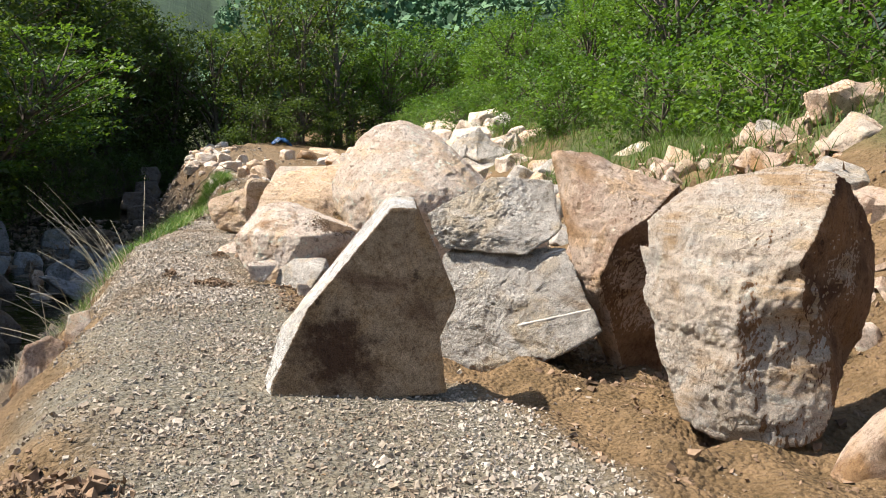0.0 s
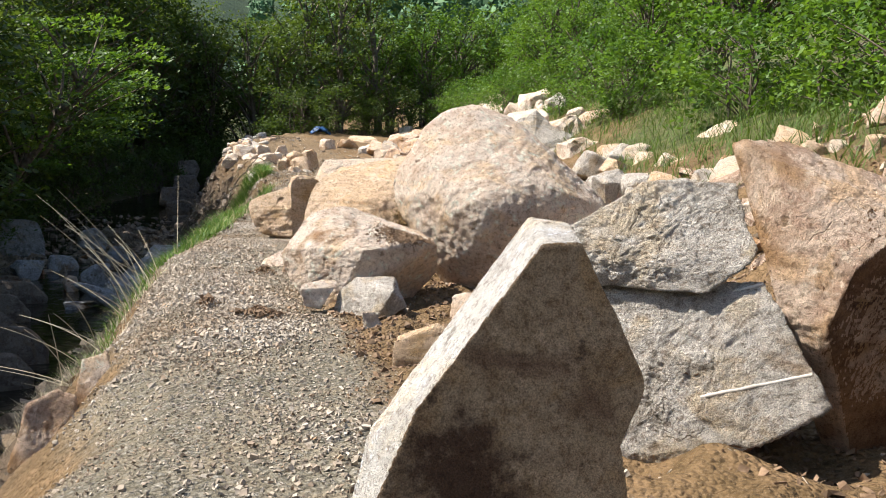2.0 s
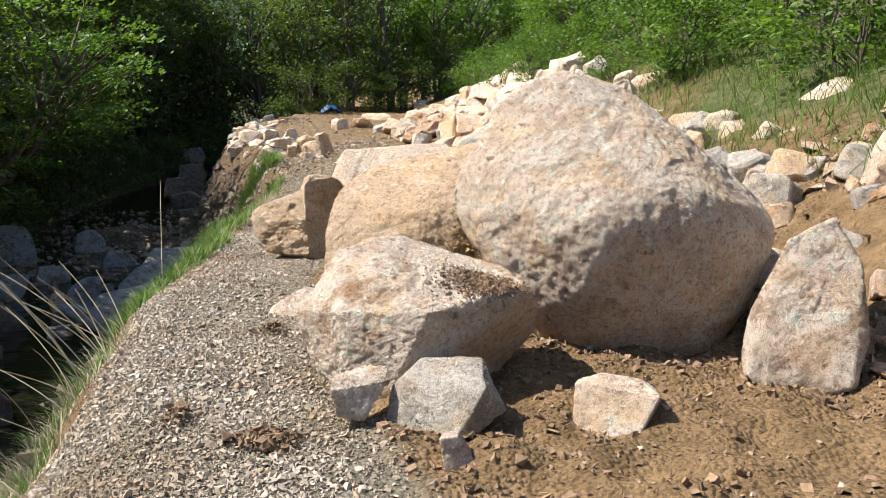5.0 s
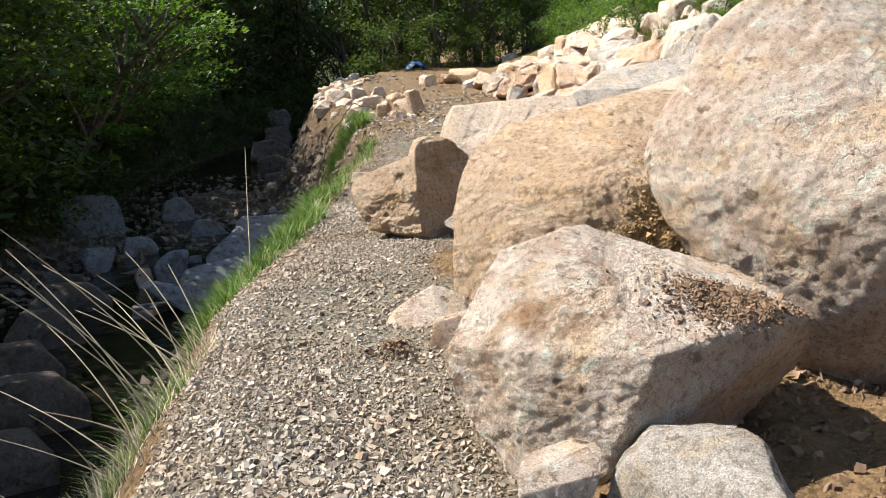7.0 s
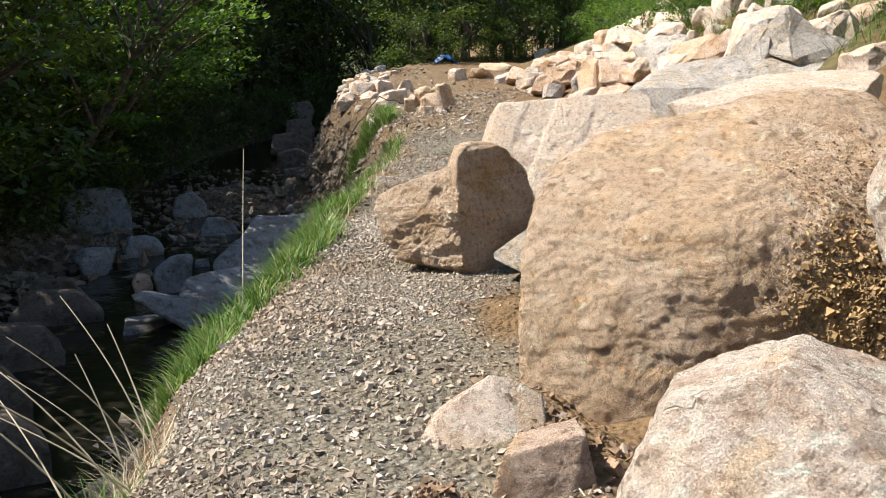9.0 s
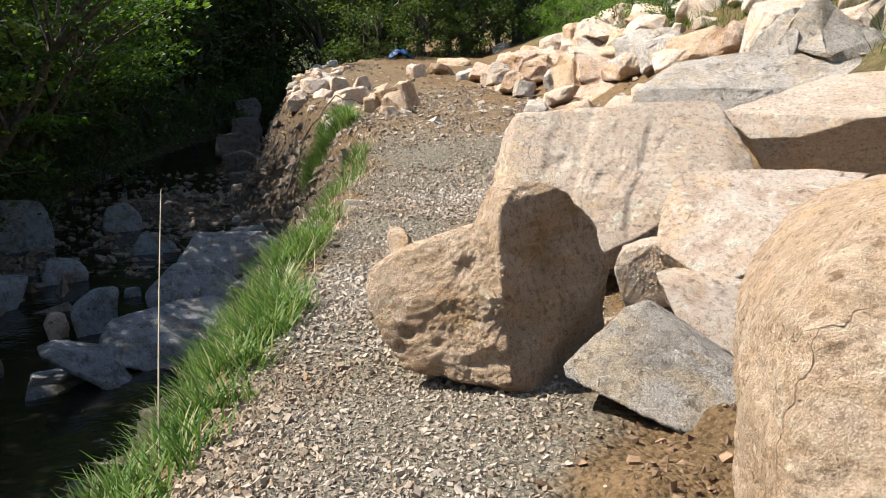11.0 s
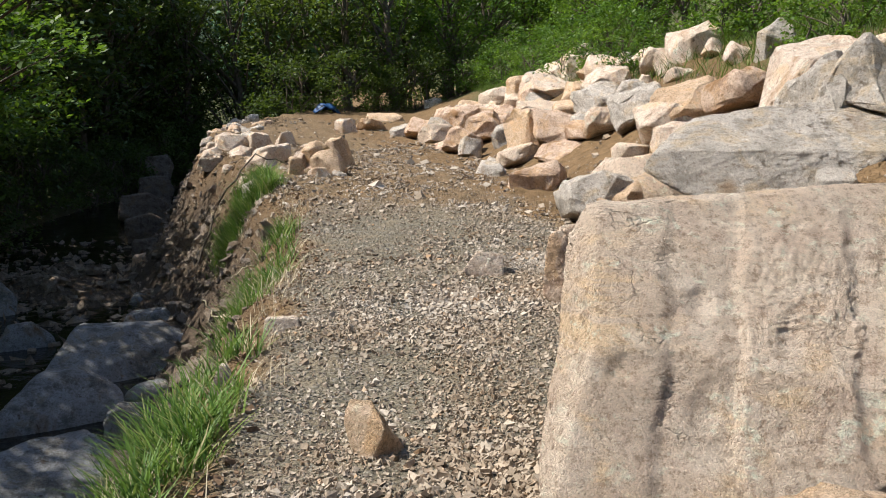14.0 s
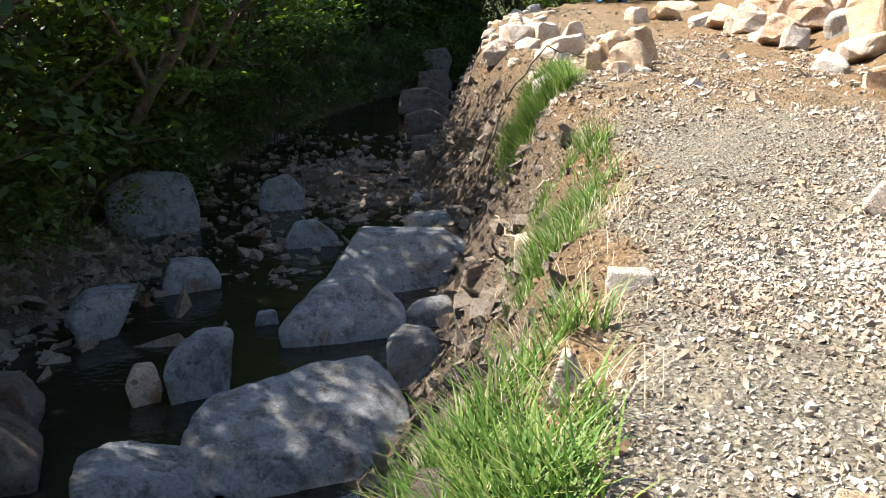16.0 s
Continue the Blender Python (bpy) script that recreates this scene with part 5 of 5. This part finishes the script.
def tube(points, radii, sides=6):
    """Vertices and faces of a bent tapering stem."""
    p = np.asarray(points, float)
    t = np.gradient(p, axis=0)
    t /= np.linalg.norm(t, axis=1)[:, None] + 1e-9
    ref = np.where(np.abs(t[:, 2:3]) > 0.9, np.array([[1.0, 0, 0]]), np.array([[0, 0, 1.0]]))
    u = np.cross(t, ref)
    u /= np.linalg.norm(u, axis=1)[:, None]
    w = np.cross(t, u)
    a = np.arange(sides) / sides * 6.283
    v = p[:, None] + (u[:, None] * np.cos(a)[None, :, None] + w[:, None] * np.sin(a)[None, :, None]) * np.asarray(radii, float)[:, None, None]
    n = len(p)
    i, j = np.meshgrid(np.arange(n - 1), np.arange(sides), indexing="ij")
    k = (j + 1) % sides
    f = np.stack([i * sides + j, i * sides + k, (i + 1) * sides + k, (i + 1) * sides + j], -1).reshape(-1, 4)
    return v.reshape(-1, 3), f


def joined(pieces):
    vs, fs, n = [], [], 0
    for v, f in pieces:
        vs.append(v)
        fs.append(f + n)
        n += len(v)
    return np.concatenate(vs), np.concatenate(fs)


def stalk(x, y, dx, dy, height, sag, label):
    z = ground_z(x, y) - 0.05
    s = np.linspace(0, 1, 9)
    p = np.stack([x + dx * s ** 1.3, y + dy * s ** 1.3, z + height * (s - sag * s * s)], -1)
    v, f = tube(p, np.linspace(0.0058, 0.0025, 9), 5)
    return tagged(new("dry_stalk", np_mesh("stalk", v, f, STRAW, True)), label, "dry stalk", "dry stalks on the bank")


stalk(-0.5, 16.2, -0.05, 1.1, 1.38, 0.0, "tall upright dry stalk on the bank edge")
rs = random.Random(5)
for k in range(13):
    y = rs.uniform(12.2, 13.9)
    stalk(float(edge(y)) - rs.uniform(0.0, 0.3), y, -rs.uniform(0.3, 1.2), rs.uniform(-0.4, 0.5), rs.uniform(0.5, 1.3), rs.uniform(0.0, 0.2), "thin straight dry stalk fanning out over the stream")
for k in range(14):
    y = rs.uniform(10.4, 14.0)
    stalk(float(edge(y)) - rs.uniform(0.1, 0.7), y, -rs.uniform(0.1, 1.3), rs.uniform(-0.5, 0.4), rs.uniform(0.35, 1.0), rs.uniform(0.0, 0.35), "thin bent dry stalk leaning over the stream")


# ---- trees ----
def tree(name, label, height, crown_w, crown_lo, clumps, per, leaf, mat, seed, flat=0.45, stems=1):
    """A tapered trunk with limbs, and a crown of small leaves set in uneven clumps."""
    r = np.random.RandomState(seed)
    root = new(name)
    wood, centres = [], []
    tops = []
    for k in range(stems):
        a, off = r.uniform(0, 6.283), (0.0 if stems == 1 else 0.25)
        s = np.linspace(0, 1, 8)
        lean = r.uniform(0.05, 0.3) * height * (0.4 if stems == 1 else 0.8)
        p = np.stack([np.cos(a) * (off + lean * s ** 1.5) + 0.1 * r.normal(size=8) * s, np.sin(a) * (off + lean * s ** 1.5) + 0.1 * r.normal(size=8) * s, s * height * 0.85 - 0.3], -1)
        tops.append(p)
        wood.append(tube(p, np.linspace(0.028 * height, 0.006 * height, 8) / (1 if stems == 1 else 1.6), 7))
    for k in range(clumps):
        h = r.uniform(0, 1)
        a = r.uniform(0, 6.283)
        rad = crown_w * (0.35 + 0.65 * math.sin(math.pi * min(0.97, 0.18 + 0.8 * h))) * math.sqrt(r.uniform(0.12, 1.0)) * r.uniform(0.8, 1.15)
        c = np.array([math.cos(a) * rad, math.sin(a) * rad, crown_lo + (height - crown_lo) * h])
        centres.append(c)
        if k % 3 == 0:
            p = tops[k % stems]
            b = p[int(np.clip((c[2] / height - 0.15) * 8, 1, 6))]
            s = np.linspace(0, 1, 5)[:, None]
            limb = b * (1 - s) + c * s + np.array([0, 0, 0.18 * crown_w]) * s * (1 - s)
            wood.append(tube(limb, np.linspace(0.010, 0.003, 5) * height, 3))
    v, f = joined(wood)
    part("trunk", np_mesh("trunk", v, f, BARK, True), root, "dark bark trunk and limbs")
    c = np.repeat(np.array(centres), per, 0)
    n = len(c)
    size = np.repeat(r.uniform(0.55, 1.25, len(centres)), per)
    g = r.normal(size=(n, 3)) * np.array([1, 1, flat]) * 0.42 * (size * crown_w / 3.0)[:, None]
    g[:, 2] -= 0.16 * (g[:, 0] ** 2 + g[:, 1] ** 2)
    c = c + g
    a, tiltx = r.uniform(0, 6.283, n), r.normal(0, 0.55, n)
    L = leaf * r.uniform(0.6, 1.25, n)
    d = np.stack([np.cos(a), np.sin(a), tiltx - 0.25], -1)
    d /= np.linalg.norm(d, axis=1)[:, None]
    w = np.cross(d, r.normal(0, 0.45, (n, 3)) + [0, 0, 1])
    w /= np.linalg.norm(w, axis=1)[:, None]
    v = np.stack([c - d * L[:, None] * 0.5, c + w * L[:, None] * 0.28, c + d * L[:, None] * 0.6, c - w * L[:, None] * 0.28], 1).reshape(-1, 3)
    f = np.arange(4 * n).reshape(-1, 4)
    part("crown", np_mesh("crown", v, f, mat), root, "crown of many small leaves")
    return tagged(root, label, "tree" if "tree" in name else "bush")


def plant(proto, x, y, turn, scale, sink=0.1):
    ob = copy_thing(proto, pose(x, y, ground_z(x, y) - sink, 0, 0, turn))
    ob.scale = (scale, scale, scale * rs.uniform(0.9, 1.1))
    return ob


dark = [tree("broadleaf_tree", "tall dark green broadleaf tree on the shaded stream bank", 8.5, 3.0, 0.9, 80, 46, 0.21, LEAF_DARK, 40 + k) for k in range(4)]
spray = [tree("broadleaf_tree", "green broadleaf tree with layered sprays reaching over the stream", 7.5, 3.6, 1.6, 60, 78, 0.19, LEAF_SPRAY, 50 + k, 0.2) for k in range(2)]
# The bright leaf tone helps these sprays look sunlit.
sunny = [tree("broadleaf_tree", "yellow-green tree with sunlit sprays leaning over the stream", 7.8, 3.4, 2.6, 46, 80, 0.18, LEAF_LIGHT, 55, 0.2)]
for ob in sunny[0].children:
    co = np.empty(len(ob.data.vertices) * 3, np.float32)
    ob.data.vertices.foreach_get("co", co)
    co = co.reshape(-1, 3)
    co[:, 0] += 0.55 * np.clip(co[:, 2] - 0.4, 0, None)
    ob.data.vertices.foreach_set("co", co.ravel())
light = [tree("broadleaf_tree", "bright green young broadleaf tree on the sunny slope", 6.5, 2.3, 1.6, 66, 48, 0.19, LEAF_LIGHT, 60 + k, 0.6, 3) for k in range(3)]
shrub = [tree("bush", "bright green leafy bush on the sunny slope", 2.2, 1.4, 0.15, 38, 46, 0.13, LEAF_LIGHT, 80 + k, 0.7, 3) for k in range(3)]
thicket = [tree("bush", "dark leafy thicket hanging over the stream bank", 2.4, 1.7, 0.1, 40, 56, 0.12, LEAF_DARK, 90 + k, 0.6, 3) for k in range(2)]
used = set()


def put(kind, protos, k, x, y, scale):
    p = protos[k % len(protos)]
    turn = rs.uniform(0, 360) if protos is not sunny else rs.uniform(-35, 35)
    if p.name not in used:
        used.add(p.name)
        p.matrix_world = pose(x, y, ground_z(x, y) - 0.1, 0, 0, turn)
        p.scale = (scale, scale, scale)
    else:
        plant(p, x, y, turn, scale)


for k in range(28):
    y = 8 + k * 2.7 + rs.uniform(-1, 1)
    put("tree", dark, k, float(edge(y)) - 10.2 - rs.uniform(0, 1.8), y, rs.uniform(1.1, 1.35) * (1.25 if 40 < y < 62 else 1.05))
for k in range(13):
    y = 14 + k * 5 + rs.uniform(-1.5, 1.5)
    put("tree", dark, k + 1, float(edge(y)) - 15.0 - rs.uniform(0, 3), y, rs.uniform(0.95, 1.2))
for k in range(18):
    put("tree", dark, k + 2, -7 + (k % 9) * 2.5 + rs.uniform(-1, 1), (72 + 7 * (k // 9)) + rs.uniform(-2, 2), rs.uniform(1.1, 1.7))
for k in range(34):
    y = 9 + k * 1.9 + rs.uniform(-1, 1)
    put("bush", thicket, k, float(edge(y)) - float(np.interp(y, [0, 24, 40, 60], [8.2, 9.8, 9.2, 6.5])) - rs.uniform(0, 1.5), y, rs.uniform(0.8, 1.5))
for k in range(12):
    put("bush", thicket, k, -5 + k * 1.9 + rs.uniform(-1, 1), 66 + rs.uniform(-1, 4), rs.uniform(1.0, 1.7))
for k in range(11):
    y = 14 + k * 4.6 + rs.uniform(-1, 1)
    put("tree", spray, k, float(edge(y)) - 10.0 - rs.uniform(0, 1.2), y, rs.uniform(0.85, 1.1))
# Extra tall trees, added to keep the sun off the far group.
for k in range(8):
    put("tree", dark, k, -15 + (k % 4) * 2.3, 64 + 9 * (k // 4) + rs.uniform(-2, 2), rs.uniform(1.7, 2.0))
for k in range(4):
    put("tree", sunny, k, float(edge(36 + k * 3.6)) - 9.7 - rs.uniform(0, 0.6), 36 + k * 3.6, rs.uniform(0.95, 1.1))
for k in range(12):
    put("tree", light, k, 14 + (k % 6) * 2.4 + rs.uniform(-1, 1), 74 + 9 * (k // 6) + rs.uniform(-2, 2), rs.uniform(1.2, 1.6))
for k in range(30):
    y = 8 + k * 2.4 + rs.uniform(-1, 1)
    put("tree", light, k, float(np.interp(y, SLOPE_Y, SLOPE_X)) + rs.uniform(8.5, 13), y, rs.uniform(0.8, 1.15))
for k in range(9):
    y = 14 + k * 7 + rs.uniform(-1, 1)
    put("tree", light, k, float(np.interp(y, SLOPE_Y, SLOPE_X)) + rs.uniform(14, 20), y, rs.uniform(1.1, 1.5))
for k in range(46):
    y = 10 + k * 1.45 + rs.uniform(-1, 1)
    put("bush", shrub, k, float(np.interp(y, SLOPE_Y, SLOPE_X)) + rs.uniform(3.6, 8.5), y, rs.uniform(0.7, 1.2))

# slope grass
rng = np.random.RandomState(31)
ys = rng.uniform(8, 66, 30000)
xs = np.interp(ys, SLOPE_Y, SLOPE_X) + np.interp(ys, [14, 26], [1.9, 3.6]) + rng.uniform(0, 7.5, len(ys))
tagged(blades("slope_grass", xs, ys, rng.uniform(0.2, 0.6, len(xs)), SLOPEGRASS, rng, 0.007, 0.7), "tall green grass on the slope", "grass", kind="stuff")

# far woods on the hill
rng = np.random.RandomState(41)
n, per = 170, 190
az, dist = np.radians(rng.uniform(2, 30, n)), rng.uniform(125, 300, n)
xs, ys = dist * np.sin(az), dist * np.cos(az)
c = np.repeat(np.stack([xs, ys, land(xs, ys)[0] + 3.5], -1), per, 0)
g = rng.normal(size=(n * per, 3))
g /= np.linalg.norm(g, axis=1)[:, None]
c = c + g * rng.uniform(0.6, 1.0, (n * per, 1)) * np.repeat(rng.uniform(3.0, 5.5, n), per)[:, None] * [1, 1, 1.1]
d = rng.normal(size=(n * per, 3)) * 0.38
w = np.cross(d, g) * 0.8
v = np.stack([c - d, c + w, c + d, c - w], 1).reshape(-1, 3)
tagged(new("far_woods", np_mesh("far_woods", v, np.arange(4 * n * per).reshape(-1, 4), LEAF_FAR)), "distant wooded hillside", "woods", kind="stuff")


# ---- small details ----
from mathutils.bvhtree import BVHTree


def surface(ob, start, way):
    """Where a line in the stone's own frame meets its surface."""
    me = ob.data
    tree_ = BVHTree.FromPolygons([v.co for v in me.vertices], [p.vertices for p in me.polygons])
    return tree_.ray_cast(Vector(start), Vector(way))


def find(words):
    return next(o for o in ROCKS if words in o["label"])


GROOVE = plain_material("fresh_drill_scar", (0.44, 0.40, 0.34), (0.58, 0.53, 0.46), 30.0, 0.9, False)
split_rock = find("split across with drill groove")
slab = find("upright split granite slab")


def fresh_lit_side(ob, mat):
    """A slab's freshly split narrow side and top, sunlight put into the colour."""
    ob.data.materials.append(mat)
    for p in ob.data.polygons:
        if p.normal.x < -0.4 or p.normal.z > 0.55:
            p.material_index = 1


fresh_lit_side(slab, ROCK_FRESH_LIT)


def rusty_shaded_side(ob, way, limit):
    """A stone's rust-brown side away from the sun, its shade put into the colour."""
    ob.data.materials.append(ROCK_RUST_SHADE)
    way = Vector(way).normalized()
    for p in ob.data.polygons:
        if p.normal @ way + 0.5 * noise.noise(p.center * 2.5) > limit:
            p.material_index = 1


rusty_shaded_side(find("large tan and grey jagged"), (1.0, -0.2, -0.15), 0.62)
rusty_shaded_side(find("tall tan granite boulder"), (0.7, -0.5, -0.5), 0.72)
rusty_shaded_side(split_rock, (0.1, -0.4, -1.0), 0.75)


def scar(ob, a, b, width):
    """A half-round drill scar pressed along a stone's face, between two places across and up."""
    pts = []
    for k in range(9):
        s = k / 8
        hit = surface(ob, (a[0] + (b[0] - a[0]) * s, -3, a[1] + (b[1] - a[1]) * s), (0, 1, 0))
        if hit[0]:
            pts.append(hit[0] - hit[1] * width * 0.75)
    if len(pts) > 2:
        v, f = tube(np.array([p[:] for p in pts]), np.full(len(pts), width), 8)
        part("drill_groove", np_mesh("drill_groove", v, f, GROOVE, True), ob, "pale round drill groove")


scar(split_rock, (-0.01, 0.3), (0.5, 0.46), 0.013)
scar(split_rock, (0.15, 0.82), (0.3, 0.87), 0.012)
scar(slab, (-0.45, 0.24), (-0.40, 0.36), 0.012)
scar(slab, (-0.40, 0.40), (-0.34, 0.50), 0.012)
scar(slab, (-0.47, 0.08), (-0.44, 0.18), 0.012)


def heap(name, label, ob, cx, cy, rx, ry, n, mat, size):
    """Crumbs of earth lying on top of a stone."""
    r = np.random.RandomState(n)
    xs, ys, zs = [], [], []
    me = ob.data
    bvh = BVHTree.FromPolygons([v.co for v in me.vertices], [p.vertices for p in me.polygons])
    for k in range(n):
        x, y = cx + r.normal() * rx, cy + r.normal() * ry
        hit = bvh.ray_cast(Vector((x, y, 5)), Vector((0, 0, -1)))
        if hit[0] and hit[1].z > 0.35:
            p = ob.matrix_world @ hit[0]
            xs.append(p.x), ys.append(p.y), zs.append(p.z)
    if xs:
        tagged(chips(name, np.array(xs), np.array(ys), np.exp(r.normal(size, 0.45, len(xs))), mat, r, 0.8, 0.3, np.array(zs)), label, "mud", kind="stuff")


heap("mud_crumbs", "brown mud crumbs lying on a low boulder", find("mud on its top"), 0.33, 0.40, 0.15, 0.09, 6000, CLOD, -4.6)
heap("mud_crumbs", "mud crumbs caught on a layered boulder", find("yellowish layered"), 1.05, 0.35, 0.18, 0.2, 1500, CLOD, -4.6)


def crust(label, ob, cu, ch, ru, rh, n, mat, size):
    """Crumbs of earth stuck to the front of a stone."""
    r = np.random.RandomState(n)
    me = ob.data
    bvh = BVHTree.FromPolygons([v.co for v in me.vertices], [p.vertices for p in me.polygons])
    spots = []
    for k in range(n):
        hit = bvh.ray_cast(Vector((cu + r.normal() * ru, -4, ch + r.normal() * rh)), Vector((0, 1, 0)))
        if hit[0]:
            spots.append((ob.matrix_world @ hit[0])[:])
    p = np.array(spots)
    tagged(chips("mud_crust", p[:, 0], p[:, 1], np.exp(r.normal(size, 0.5, len(p))), mat, r, 0.8, 0.1, p[:, 2]), label, "mud", kind="stuff")


def mound(x, y, radius, n, seed):
    """A small dropped heap of mud clods on the gravel."""
    r = np.random.RandomState(seed)
    xs, ys = x + r.normal(0, radius * 0.5, n), y + r.normal(0, radius * 0.6, n)
    z = land(xs, ys)[0] + 0.07 * np.exp(-((xs - x) ** 2 + (ys - y) ** 2) / radius ** 2)
    tagged(chips("mud_heap", xs, ys, np.exp(r.normal(-3.9, 0.5, n)), CLOD, r, 0.8, 0.3, z), "small heap of brown mud on gravel", "mud", kind="stuff")


crust("ochre mud stuck to a layered boulder", find("yellowish layered"), 0.78, 0.55, 0.11, 0.15, 5200, OCHRE, -4.5)
mound(0.46, 9.75, 0.16, 340, 3)
mound(0.62, 12.1, 0.12, 170, 4)
mound(0.0, 10.2, 0.10, 110, 5)
mound(-0.75, 3.75, 0.32, 1100, 6)
mound(-0.35, 3.35, 0.22, 500, 7)


def twig(points, radius, label, mat=BARK):
    p = np.array(points, float)
    s = np.linspace(0, len(p) - 1, 14)
    q = np.stack([np.interp(s, np.arange(len(p)), p[:, k]) for k in range(3)], -1)
    q[1:-1] += np.random.RandomState(int(abs(p[0, 0]) * 100)).normal(0, radius * 0.9, (12, 3))
    v, f = tube(q, np.linspace(radius, radius * 0.4, 14), 6)
    tagged(new("dead_branch", np_mesh("dead_branch", v, f, mat, True)), label, "branch", "dead branches on the bank")


def on_bank(x, y, h):
    return (x, y, ground_z(x, y) + h)


twig([on_bank(0.3, 35.5, 0.1), on_bank(0.9, 35.8, 0.5), on_bank(1.7, 36.0, 0.45), on_bank(2.6, 36.2, 0.15)], 0.03, "bent dead branch lying along the bank top")
twig([on_bank(0.9, 27.6, -0.1), on_bank(0.55, 27.8, 0.45), on_bank(0.4, 28.0, 0.9)], 0.018, "grey dead twig sticking out of the bank", STRAW)
twig([on_bank(0.7, 27.2, 0.0), on_bank(0.45, 27.3, 0.4), on_bank(0.35, 27.3, 0.75)], 0.035, "dark broken root stub in the bank")
twig([on_bank(1.2, 27.9, 0.0), on_bank(1.0, 27.6, 0.35), on_bank(0.8, 27.5, 0.6)], 0.012, "thin pale twig on the bank", STRAW)
twig([on_bank(0.1, 33, 0.0), on_bank(0.5, 33.4, 0.35), on_bank(1.0, 33.2, 0.1)], 0.02, "bent root on the eroded bank")


def tarp(x, y, w, h):
    """A sheet of tarpaulin draped over a low heap."""
    u, t = np.meshgrid(np.linspace(-1, 1, 22), np.linspace(-1, 1, 12))
    z = h * np.clip(1.15 - np.abs(u) ** 2.2 * 0.9 - np.abs(t) ** 2 * 0.6, 0.02, 1) + 0.06 * np.sin(u * 9 + t * 4) * (1 - u * u)
    X = np.stack([x + u * w / 2 + 0.05 * np.sin(t * 7), y + t * w * 0.35, z + ground_z(x, y) - 0.02], -1).reshape(-1, 3)
    i = (np.arange(11)[:, None] * 22 + np.arange(21)[None, :]).ravel()
    ob = new("tarpaulin", np_mesh("tarpaulin", X, np.stack([i, i + 1, i + 23, i + 22], -1), TARP, True))
    m = ob.modifiers.new("thickness", "SOLIDIFY")
    m.thickness = 0.02
    tagged(ob, "blue tarpaulin draped over a heap by the woods", "tarpaulin")


tarp(7.5, 65.0, 1.5, 0.55)
